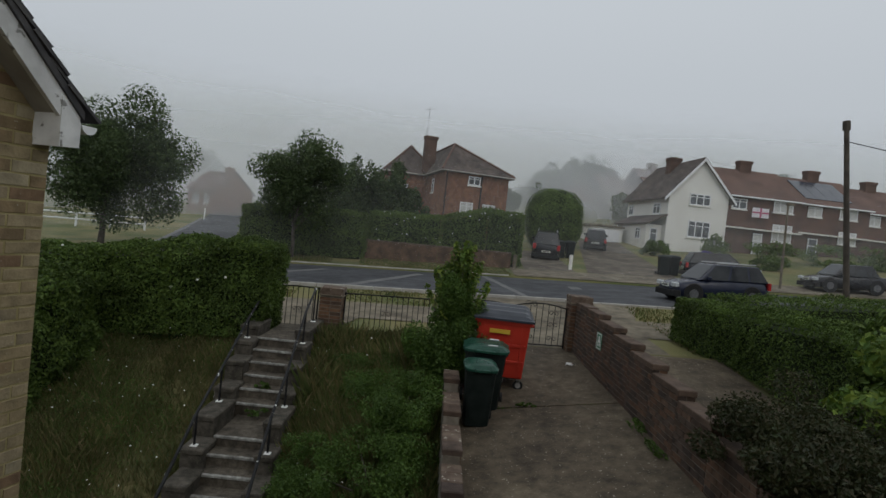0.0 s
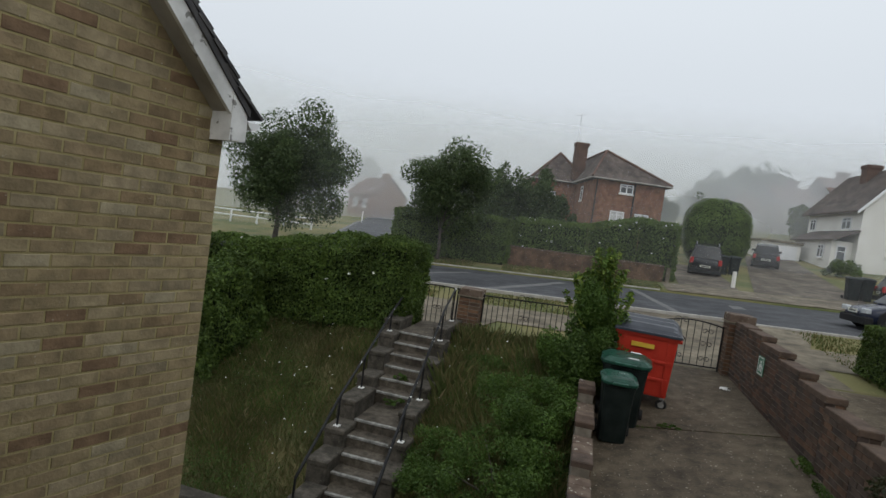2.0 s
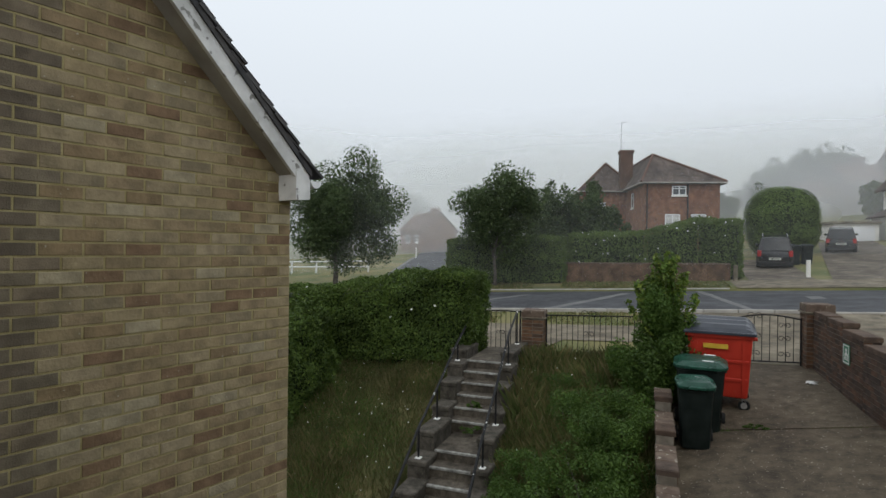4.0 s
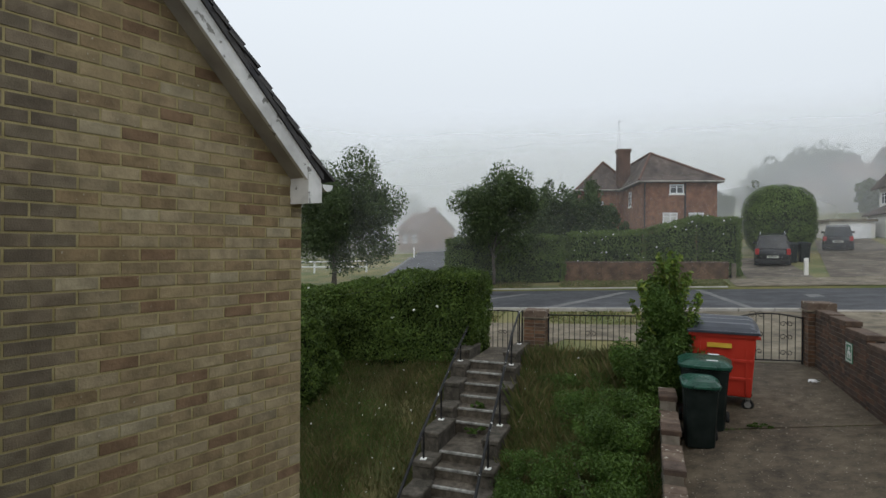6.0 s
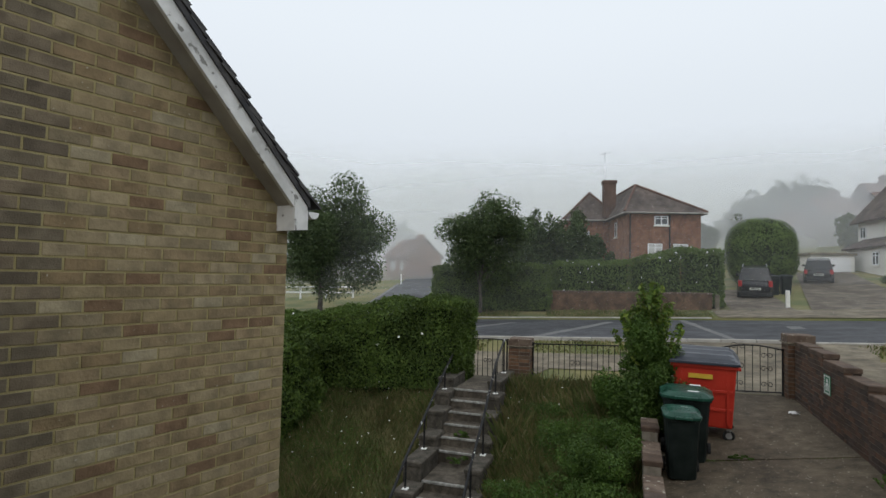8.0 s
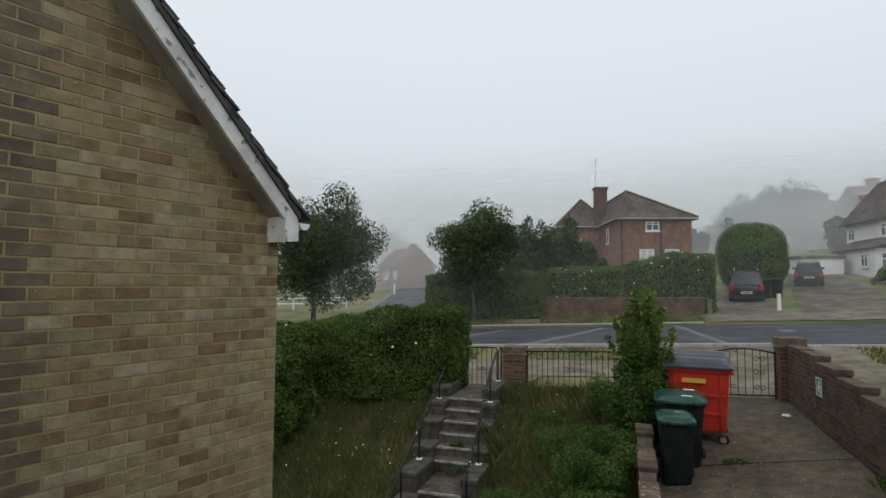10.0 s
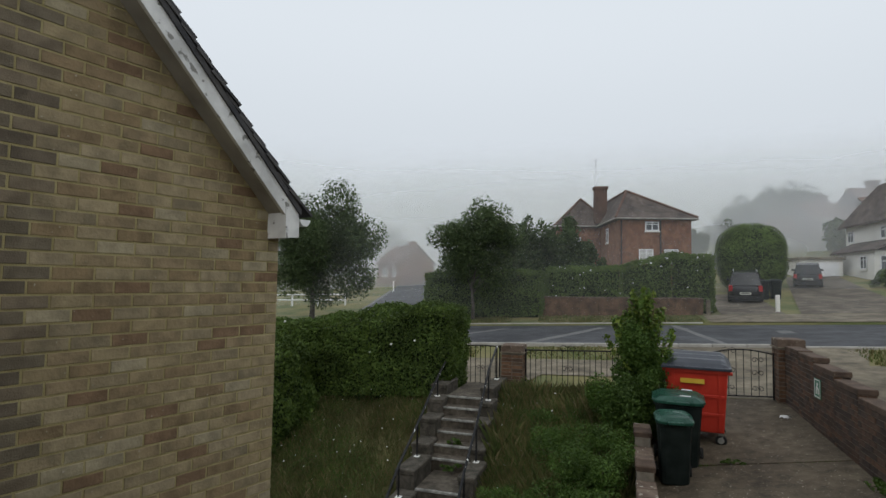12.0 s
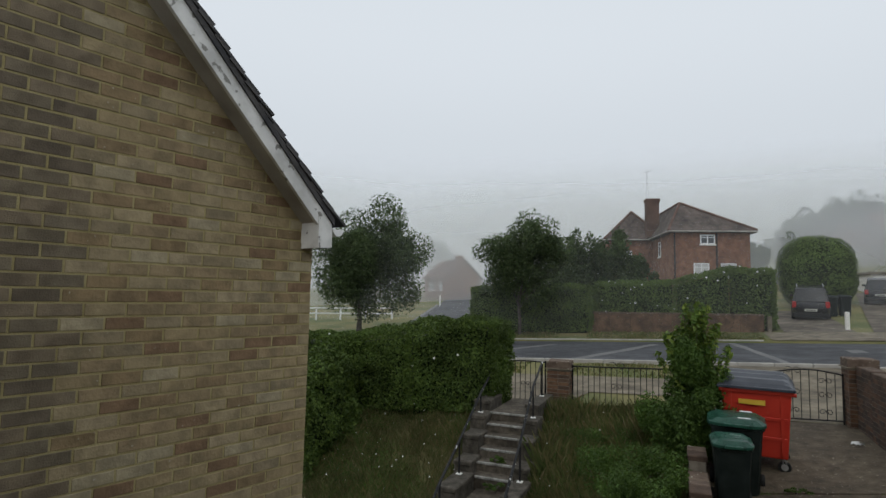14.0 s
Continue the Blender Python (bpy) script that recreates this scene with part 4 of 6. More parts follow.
b1, l1 = wheelie_bin(pose(0.71, 7.96, drive_z(0.71, 8.1), 0, 0, 3), 0.46, 0.44, 0.90, "dark green wheelie bin with scuffed green lid")
part("sticker", Shape().rbox(0.0, 0.12, 0.28, 0.36, 0.918, 0.922, 0.001), paper, l1, "white paper sticker")
b2, l2 = wheelie_bin(pose(0.79, 8.50, drive_z(0.79, 8.7), 0, 0, -4), 0.67, 0.56, 1.0, "wide dark wheelie bin with green lid and white stickers")
part("sticker", Shape().rbox(0.02, 0.17, 0.10, 0.21, 1.000, 1.004, 0.001), paper, l2, "white paper sticker")
part("sticker", Shape().rbox(0.05, 0.20, 0.42, 0.50, 1.032, 1.036, 0.001), paper, l2, "white paper sticker")


def eurobin(m):
    """Four-wheeled steel bin: tapered red body with ribs and trunnions, ridged lid, castors. Front faces -y."""
    b = thing("waste_container", m, "red steel four-wheeled waste container with dark ridged lid", "bin")
    w, d, z0, z1 = 0.90, 0.86, 0.20, 1.17
    t = 0.86
    body = Shape().hexa([(-w / 2 * t, 0.06, z0), (w / 2 * t, 0.06, z0), (w / 2 * t, d - 0.06, z0), (-w / 2 * t, d - 0.06, z0), (-w / 2, 0, z1), (w / 2, 0, z1), (w / 2, d, z1), (-w / 2, d, z1)])
    part("body", body, red_steel, b, bevel=0.02)
    part("rim", Shape().rbox(-w / 2 - 0.03, w / 2 + 0.03, -0.03, d + 0.03, z1 - 0.05, z1 + 0.01, 0.012), red_steel, b)
    for z in (0.46, 0.74):
        f = t + (1 - t) * (z - z0) / (z1 - z0)
        yy = 0.06 * (1 - (z - z0) / (z1 - z0))
        part("rib", Shape().rbox(-w / 2 * f + 0.02, w / 2 * f - 0.02, yy - 0.016, yy + 0.02, z, z + 0.045, 0.008), red_steel, b)
    for x in (-0.33, 0.33):
        part("rib", Shape().hexa([(x - 0.02, 0.03, z0 + 0.05), (x + 0.02, 0.03, z0 + 0.05), (x + 0.02, 0.07, z0 + 0.05), (x - 0.02, 0.07, z0 + 0.05), (x - 0.02, -0.014, z1 - 0.05), (x + 0.02, -0.014, z1 - 0.05), (x + 0.02, 0.02, z1 - 0.05), (x - 0.02, 0.02, z1 - 0.05)]), red_steel, b)
    for s in (-1, 1):
        part("trunnion", Shape().tube([(s * w * 0.5, d * 0.35, z1 - 0.09), (s * (w * 0.5 + 0.07), d * 0.35, z1 - 0.09)], 0.028, 8), red_steel, b)
    part("label", Shape().box(-0.22, 0.12, -0.022, -0.012, 0.95, 1.02), yellow_label, b, "yellow label plate")
    lid = Shape()
    nx, ny = 14, 9
    for j in range(ny + 1):
        g = j / ny
        for i in range(nx + 1):
            f = i / nx
            edge = min(f, 1 - f, g, 1 - g)
            rise = 0.16 * math.sin(math.pi * min(1, 0.12 + 0.88 * g) * 0.62) * min(1, edge * 9 + 0.12)
            ridge = 0.018 if (j in (2, 4, 6) and 1 < i < nx - 1) else 0.0
            lid.v.append((-w / 2 - 0.045 + (w + 0.09) * f, -0.06 + (d + 0.1) * g, z1 + 0.02 + rise + ridge))
    lid.f += [(j * (nx + 1) + i, j * (nx + 1) + i + 1, (j + 1) * (nx + 1) + i + 1, (j + 1) * (nx + 1) + i) for j in range(ny) for i in range(nx)]
    lid_ob = part("lid", lid, lid_plastic, b, "dark blue-black ridged plastic lid")
    part("lid_skirt", Shape().rbox(-w / 2 - 0.05, w / 2 + 0.05, -0.065, d + 0.045, z1 + 0.0, z1 + 0.04, 0.01), lid_plastic, lid_ob)
    for sx in (-1, 1):
        for y in (0.14, d - 0.14):
            c = part("castor", Shape().box(sx * w * 0.38 - 0.03, sx * w * 0.38 + 0.03, y - 0.04, y + 0.04, 0.12, z0 + 0.01), steel, b)
            part("tyre", Shape().disc((sx * w * 0.38, y - 0.02, 0.085), "y", 0.085, 0.04, 16, 0.045), rubber, c)
            part("hub", Shape().disc((sx * w * 0.38, y - 0.02, 0.085), "y", 0.05, 0.042, 12), steel, c)
    return b


eurobin(pose(1.12, 9.36, drive_z(1.12, 9.6), 1.5, 0, -7))

# ---- hedges, trees, grass ----


def hedge(name, pts, w, h, n, leaf, mat, label, seed, rough=0.12, base=ground_z, kind_cat="hedge", flowers=0, flower_size=0.05):
    """A clipped hedge along a line of points (x, y, top z): solid core coloured as inner shade, leaf skin with bulges,
    shoots on top.
    """
    hd = thing(name, pose(0, 0, 0), label, kind_cat)
    r = np.random.default_rng(seed)
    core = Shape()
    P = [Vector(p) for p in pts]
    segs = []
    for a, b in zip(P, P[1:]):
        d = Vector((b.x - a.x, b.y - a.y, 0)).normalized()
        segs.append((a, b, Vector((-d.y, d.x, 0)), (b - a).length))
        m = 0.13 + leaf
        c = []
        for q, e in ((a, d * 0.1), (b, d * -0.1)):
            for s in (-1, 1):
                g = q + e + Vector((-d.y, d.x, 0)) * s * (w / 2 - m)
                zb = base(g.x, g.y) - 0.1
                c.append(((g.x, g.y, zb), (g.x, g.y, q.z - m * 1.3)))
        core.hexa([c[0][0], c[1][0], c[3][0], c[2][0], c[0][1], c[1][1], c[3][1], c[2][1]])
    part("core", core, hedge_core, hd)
    tot = sum(s[3] for s in segs)
    pos_, nor_ = [], []
    for a, b, nv, ln in segs:
        k = int(n * ln / tot)
        f = r.uniform(-0.02, 1.02, k)
        wq = np.array(a)[None] * (1 - f[:, None]) + np.array(b)[None] * f[:, None]
        zb = np.array([base(x, y) for x, y in wq[:, :2]])
        hh = wq[:, 2] - zb
        side = r.uniform(0, 2 * h + w, k)
        on_top = (side > h) & (side < h + w)
        sgn = np.where(side >= h + w, 1.0, -1.0)
        sgn = np.where(on_top, (side - h) / w * 2 - 1, sgn)
        v = r.uniform(0.02, 1.0, k)
        rnd = np.where(on_top, 1 - 0.10 * np.abs(sgn) ** 4, v)
        off = sgn * (w / 2) * np.where(on_top, 1, 1 - 0.18 * np.clip((v - 0.75) / 0.25, 0, 1) ** 2)
        p = wq.copy()
        p[:, :2] += np.array(nv)[None, :2] * off[:, None]
        p[:, 2] = zb + hh * rnd
        nn = np.zeros((k, 3))
        nn[:, :2] = np.array(nv)[None, :2] * np.where(on_top, 0, np.sign(sgn))[:, None]
        nn[:, 2] = np.where(on_top, 1.0, 0.35)
        pos_.append(p)
        nor_.append(nn)
    ends = [(segs[0], 0, -1), (segs[-1], 1, 1)]
    for (a, b, nv, ln), e, sg in ends:
        k = int(n * w / tot * 0.8)
        q = a if e == 0 else b
        d = (b - a).normalized() * sg
        off = r.uniform(-w / 2, w / 2, k)
        v = r.uniform(0, 1, k)
        zb = base(q.x, q.y)
        p = np.stack([q.x + nv.x * off + d.x * 0.05, q.y + nv.y * off + d.y * 0.05, zb + (q.z - zb) * v], 1)
        pos_.append(p)
        nor_.append(np.tile(np.array((d.x, d.y, 0.3)), (k, 1)))
    p, nn = np.concatenate(pos_), np.concatenate(nor_)
    bulge = surface_noise(p, 1.1, rough * 1.5, seed) + surface_noise(p, 3.3, rough, seed + 9) + r.normal(0, leaf * 0.8, len(p))
    p = p + nn * bulge[:, None]
    part("leaves", leaf_shape(p, nn, leaf, 0.8, seed), mat, hd, kind="stuff")
    if flowers:
        up = p[r.choice(len(p), flowers, replace=False)] + 0.06 * np.array((0, -1, 0.3))
        part("flowers", leaf_shape(up, np.tile((0.0, -1.0, 0.4), (flowers, 1)), flower_size, 0.3, seed + 3, 1.2), petal, hd, "white blossoms", kind="stuff")
    return hd


def crown(c, rx, ry, rz, n, seed, clumps):
    """Leaf places in an uneven crown made of clumps, with gaps between."""
    r = np.random.default_rng(seed)
    cc = r.normal(0, 1, (clumps, 3))
    cc /= np.linalg.norm(cc, axis=1)[:, None]
    cc *= r.uniform(0.35, 0.95, clumps)[:, None]
    cr_ = r.uniform(0.18, 0.36, clumps)
    w = cr_ ** 2
    idx = r.choice(clumps, n, p=w / w.sum())
    d = r.normal(0, 1, (n, 3))
    d /= np.linalg.norm(d, axis=1)[:, None]
    q = cc[idx] + d * (cr_[idx] * r.uniform(0.35, 1.05, n) ** 0.6)[:, None]
    return q * np.array((rx, ry, rz)) + np.array(c), d, cc * np.array((rx, ry, rz)) + np.array(c)


def tree(x, y, z, trunk_h, trunk_r, c, rx, ry, rz, n, leaf, mat, label, seed, clumps=60, name="tree", branches=22):
    t = thing(name, pose(x, y, z), label, "tree")
    pts, nor, tips = crown(c, rx, ry, rz, n, seed, clumps)
    r = random.Random(seed)
    k = 7
    line = [(0.05 * math.sin(i * 1.3 + seed), 0.04 * math.cos(i * 1.7), -0.15 + (trunk_h + rz * 0.9) * i / (k - 1)) for i in range(k)]
    line = [(px_ + (c[0]) * max(0, (i - 2) / (k - 3)), py_, pz_) for i, (px_, py_, pz_) in enumerate(line)]
    part("trunk", Shape().tube(line, trunk_r, 8, trunk_r * 0.3), bark, t, smooth=True)
    for tip in tips[:branches]:
        s = Vector(line[r.randint(2, 5)])
        e = Vector(tip)
        mid = s.lerp(e, 0.5) + Vector((r.uniform(-0.2, 0.2), r.uniform(-0.2, 0.2), r.uniform(0.0, 0.3)))
        part("limb", Shape().tube([s, mid, e], trunk_r * 0.32, 5, trunk_r * 0.07), bark, t)
    part("crown", leaf_shape(pts, nor, leaf, 0.9, seed), mat, t, kind="stuff")
    return t


hedge("privet_hedge", [(-9.5, 10.6, 1.22), (-6.8, 10.9, 1.40), (-5.2, 11.2, 1.58), (-4.0, 11.3, 1.86), (-3.35, 11.35, 1.76)], 1.2, 1.7, 70000, 0.036, leaf_hedge, "overgrown green privet hedge beside the iron gate", 3, 0.11, flowers=26)
hedge("conifer_hedge", [(-6.75, 8.7, 0.80), (-6.6, 10.0, 1.02)], 1.3, 1.6, 12000, 0.042, leaf_hedge, "dark shrub at the house side of the garden", 4, 0.16, kind_cat="shrub")
hedge("clipped_hedge", [(6.55, 13.6, 1.42), (6.75, 11.2, 1.45), (6.9, 8.2, 1.5)], 1.5, 1.2, 40000, 0.032, leaf_hedge, "clipped green hedge along the neighbour's path", 5, 0.08)
hedge("clipped_hedge", [(7.2, 13.9, 1.55), (11, 14.5, 1.75), (16, 15.0, 1.95), (24, 15.5, 2.2)], 1.3, 1.2, 30000, 0.042, leaf_hedge, "long clipped green hedge beside the pavement", 6, 0.08)
hedge("far_hedge", [(-9.9, 28.6, 2.75), (-7.0, 28.5, 2.9), (-3.9, 28.6, 2.95)], 1.6, 2.0, 26000, 0.058, leaf_far, "tall dark hedge over the road behind the verge", 7, 0.10)
hedge("flowering_hedge", [(-3.6, 29.4, 3.10), (0.0, 29.4, 3.25), (2.4, 29.4, 3.85), (4.1, 29.5, 3.75)], 1.7, 2.1, 34000, 0.055, leaf_far, "dense hedge with white blossom over a low brick wall", 8, 0.10, flowers=90, flower_size=0.085)


def bush(name, x, y, z, rx, ry, rz, n, leaf, mat, label, seed, clumps=26, stems=6):
    b = thing(name, pose(x, y, z), label, "shrub")
    pts, nor, tips = crown((0, 0, rz * 0.85), rx, ry, rz, n, seed, clumps)
    pts[:, 2] = np.maximum(pts[:, 2], 0.02)
    for tip in tips[:stems]:
        part("stem", Shape().tube([(0, 0, -0.1), (tip[0] * 0.4, tip[1] * 0.4, tip[2] * 0.6), tuple(tip)], 0.02, 5, 0.006), bark, b)
    part("leaves", leaf_shape(pts, nor, leaf, 0.9, seed), mat, b, kind="stuff")
    return b


def clipped_bush(x, y, z, rx, ry, rz, n, leaf, mat, label, seed):
    """A dense clipped bush: rounded core coloured as inner shade under a close skin of leaves."""
    b = thing("round_bush", pose(x, y, z), label, "shrub")
    r = np.random.default_rng(seed)

    def skin(d, k):
        e = np.sign(d) * np.abs(d) ** 0.82
        return e * np.array((rx, ry, rz)) * k + np.array((0, 0, rz))

    d = r.normal(0, 1, (n, 3))
    d /= np.linalg.norm(d, axis=1)[:, None]
    p = skin(d, 1.0)
    p = p + d * (surface_noise(p, 0.9, 0.14, seed) + surface_noise(p, 2.6, 0.09, seed + 5) + r.normal(0, 0.035, n))[:, None]
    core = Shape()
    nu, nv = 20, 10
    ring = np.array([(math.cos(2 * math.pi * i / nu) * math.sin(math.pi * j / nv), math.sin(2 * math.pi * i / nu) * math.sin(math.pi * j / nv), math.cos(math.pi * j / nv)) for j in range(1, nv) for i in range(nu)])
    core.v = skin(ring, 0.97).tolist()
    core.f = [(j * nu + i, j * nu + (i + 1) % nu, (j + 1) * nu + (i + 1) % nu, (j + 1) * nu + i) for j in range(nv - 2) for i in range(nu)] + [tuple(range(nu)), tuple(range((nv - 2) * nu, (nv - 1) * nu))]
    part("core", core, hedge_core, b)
    part("leaves", leaf_shape(p, d, leaf, 0.8, seed), mat, b, kind="stuff")
    return b


clipped_bush(7.8, 39.2, 1.9, 2.0, 1.8, 2.2, 32000, 0.055, leaf_far, "big rounded clipped bush between two drives", 11)
bush("garden_shrub", 0.25, 9.55, -0.35, 0.74, 0.62, 1.15, 30000, 0.030, leaf_weed, "leafy green shrub growing beside the bins", 12, 40)
shoots = thing("garden_shrub", pose(0.36, 9.75, 0.72), "tall shrub with pale upright young shoots", "shrub")
sr = np.random.default_rng(13)
tips_, ups_ = [], []
for k in range(42):
    a, q = sr.uniform(0, 2 * np.pi), sr.uniform(0.1, 1.0)
    top = np.array((0.70 * q * math.cos(a), 0.50 * q * math.sin(a), 1.55 - 0.85 * q + sr.uniform(-0.12, 0.12)))
    foot = np.array((top[0] * 0.35, top[1] * 0.35, -0.3))
    bend = (foot + top) / 2 + np.array((0, 0, 0.12))
    part("shoot", Shape().tube([foot, bend, top], 0.009, 5, 0.003), bark, shoots)
    for f in sr.uniform(0.1, 1.02, 120):
        c = foot * (1 - f) ** 2 + 2 * bend * f * (1 - f) + top * f * f
        o = sr.normal(0, 1, 3)
        o /= np.linalg.norm(o)
        tips_.append(c + o * sr.uniform(0.02, 0.11) * (1.15 - 0.6 * f))
        ups_.append(o + np.array((0, 0, 0.6)))
part("leaves", leaf_shape(np.array(tips_), np.array(ups_), 0.050, 0.5, 13, 1.9), leaf_lime, shoots, kind="stuff")
bush("nettle_patch", -0.30, 8.2, -0.80, 0.68, 1.05, 0.55, 18700, 0.024, leaf_weed, "thick nettle patch against the drive wall", 14, 40)
bush("nettle_patch", -0.60, 6.9, -1.18, 0.9, 1.1, 0.58, 20570, 0.024, leaf_weed, "dark nettles and brambles on the slope", 15, 40)
bush("nettle_patch", -1.1, 8.9, -0.75, 0.55, 0.7, 0.45, 9350, 0.021, leaf_weed, "patch of tall weeds in the grass", 16, 30)
bush("laurel_bush", 6.0, 6.5, -0.4, 1.3, 1.2, 1.2, 12000, 0.075, leaf_lime, "yellow-green leafy bush by the path", 17, 50)
bush("dry_shrub", 4.6, 6.5, -0.5, 1.15, 1.15, 0.85, 24000, 0.030, leaf_brown, "twiggy brown-green shrub beyond the low wall", 18, 46)
bush("laurel_bush", 7.3, 7.9, 0.0, 1.3, 1.3, 1.3, 12000, 0.07, leaf_hedge, "dark green leafy bush beside the hedge", 19, 46)
bush("dry_shrub", 3.9, 4.9, -0.8, 1.0, 1.2, 1.05, 22000, 0.030, leaf_brown, "dark tangled shrub against the brick wall", 20, 36)
bush("dry_shrub", 3.30, 5.0, 0.05, 0.75, 1.35, 0.62, 24000, 0.028, leaf_brown, "tangled shrub spilling over the brick wall", 22, 30, 5)
bush("nettle_patch", -1.5, 7.6, -1.25, 0.55, 1.0, 0.42, 13464, 0.021, leaf_weed, "low green weeds beside the steps", 23, 34, 3)
bush("nettle_patch", -0.9, 10.1, -0.45, 0.8, 0.7, 0.35, 11968, 0.021, leaf_weed, "low weeds below the iron railing", 24, 34, 3)
bush("nettle_patch", -1.0, 6.0, -1.6, 0.8, 0.7, 0.5, 13464, 0.021, leaf_weed, "weeds at the foot of the slope", 25, 34, 3)
bush("step_weed", -2.72, 9.2, -0.50, 0.16, 0.10, 0.07, 260, 0.03, leaf_weed, "small weed on a garden step", 26, 8, 1)
bush("step_weed", -2.62, 8.70, -0.78, 0.17, 0.10, 0.08, 300, 0.03, leaf_weed, "small weed at the landing of the steps", 27, 8, 1)
bush("step_weed", 1.50, 8.64, -0.19, 0.14, 0.05, 0.05, 500, 0.016, leaf_weed, "tuft of weed in the drive joint", 28, 8, 1)
bush("wall_creeper", 2.84, 7.3, -0.30, 0.10, 0.9, 0.24, 2600, 0.022, leaf_weed, "small creeper growing on the brick wall", 21, 16, 2)

tree(-16.3, 27.0, 0.3, 1.4, 0.16, (0.35, 0, 3.65), 3.3, 3.0, 3.25, 42000, 0.095, leaf_tree, "broad leafy street tree in mist", 31, 90)
tree(-7.1, 26.9, 0.62, 1.8, 0.09, (0.30, 0, 3.45), 2.4, 2.1, 2.1, 20000, 0.09, leaf_tree, "slim-trunked street tree on the verge", 32, 80)
for x, y, h, s in ((-4.9, 34, 5.1, 41), (-3.9, 34.6, 5.0, 42), (-2.9, 34.2, 4.8, 43), (-6.0, 35, 4.9, 44), (-2.1, 36.0, 3.6, 47), (-5.4, 33.4, 4.6, 48), (-3.4, 33.2, 4.3, 49)):
    tree(x, y, far_z(x, y), 0.5, 0.1, (0, 0, h * 0.52), 1.3, 1.2, h * 0.55, 6000, 0.12, leaf_tree, "dark conifer behind the hedge", s, 40, "conifer", 8)
for x, y, h, s in ((10.5, 66, 4.2, 51), (14.0, 71, 6.6, 52), (17.5, 76, 7.4, 53), (23, 84, 8.5, 54), (7.5, 64, 3.2, 55), (33, 80, 8.5, 56), (40, 84, 8.0, 57), (48, 80, 7, 58), (-38, 88, 8, 59), (-17, 78, 5.5, 60), (12.2, 68, 5.0, 70), (16, 72, 6.0, 71), (19.5, 60, 3.6, 72), (24, 61, 4.4, 73), (29, 61, 4.6, 74), (35, 62, 4.8, 75)):
    tree(x, y, far_z(x, y), 1.5, 0.2, (0, 0, h * 0.55), h * 0.42, h * 0.4, h * 0.45, 3600, 0.22, leaf_tree, "distant tree fading into mist", s, 44, "tree", 6)
for x, y, rx, rz, s, m in ((14.9, 38.5, 1.0, 0.7, 61, leaf_far), (19.6, 39.5, 1.4, 0.9, 62, leaf_far), (22.4, 37.5, 1.6, 0.9, 63, leaf_far), (26.8, 38.5, 1.8, 0.9, 64, leaf_far), (17.2, 35.5, 1.0, 0.5, 65, lavender), (20.6, 34.5, 1.2, 0.6, 66, leaf_far), (29.5, 37.5, 1.5, 0.9, 67, leaf_far), (33, 36.5, 1.8, 0.9, 68, leaf_far), (24.5, 33.5, 1.4, 0.6, 69, leaf_far)):
    bush("front_garden_bush", x, y, far_z(x, y) - 0.05, rx, rx * 0.8, rz, 1800, 0.10, m, "front garden bush below the houses", s, 24, 2)


def grass(name, n, region, hgt, seed, label, mat=grass_mat, wid=0.012):
    """Blades of uncut grass, bent, in one sheet."""
    r = np.random.default_rng(seed)
    xs, ys = region(r, n)
    keep = ~((xs > step_x(ys) - 0.35) & (xs < step_x(ys) + STEP_W + 0.3) & (ys > 5.9))
    xs, ys = xs[keep], ys[keep]
    m = len(xs)
    zs = np.array([ground_z(a, b) for a, b in zip(xs, ys)]) - 0.01
    tall = 0.55 + 0.9 * np.clip(np.array([noise.noise(Vector((a * 0.9, b * 0.9, seed))) for a, b in zip(xs, ys)]) + 0.4, 0, 1)
    h = hgt * tall * r.uniform(0.5, 1.25, m)
    a = r.uniform(0, 2 * np.pi, m)
    lean = h * r.uniform(0.1, 0.6, m)
    dx, dy = np.cos(a), np.sin(a)
    w = wid * r.uniform(0.6, 1.3, m)
    v = np.stack([np.stack([xs - dy * w, ys + dx * w, zs], 1), np.stack([xs + dy * w, ys - dx * w, zs], 1),
                  np.stack([xs + dx * lean * 0.4 + dy * w * 0.7, ys + dy * lean * 0.4 - dx * w * 0.7, zs + h * 0.6], 1), np.stack([xs + dx * lean, ys + dy * lean, zs + h], 1),
                  np.stack([xs + dx * lean * 0.4 - dy * w * 0.7, ys + dy * lean * 0.4 + dx * w * 0.7, zs + h * 0.6], 1)], 1).reshape(-1, 3)
    sh = Shape()
    sh.v = v.tolist()
    sh.f = [(i, i + 1, i + 2, i + 3, i + 4) for i in range(0, 5 * m, 5)]
    return tagged(new(name, sh.mesh(name, mat)), label=label, category="grass", kind="stuff")


grass("long_grass", 95000, lambda r, n: (r.uniform(-7.5, 0.2, n), r.uniform(4.8, 11.9, n)), 0.20, 5, "long uncut grass gone to seed on the slope", wid=0.0030)
grass("tall_weeds", 22000, lambda r, n: (r.uniform(-2.3, 0.15, n), r.uniform(5.2, 11.2, n)), 0.38, 15, "tall seeding grass and weeds among the nettles", wid=0.0026)
grass("verge_grass", 9000, lambda r, n: (r.uniform(-9, 3.4, n), r.uniform(25.7, 28.2, n)), 0.10, 6, "short dry verge grass", wid=0.02)
grass("verge_grass", 7000, lambda r, n: (r.uniform(5.8, 12, n), r.uniform(12.4, 17.7, n)), 0.10, 8, "dry yellow verge grass by the pavement", wid=0.015)
grass("verge_grass", 5000, lambda r, n: (r.uniform(-9, 0.2, n), r.uniform(15.7, 17.8, n)), 0.08, 9, "dry verge grass by the kerb", wid=0.015)
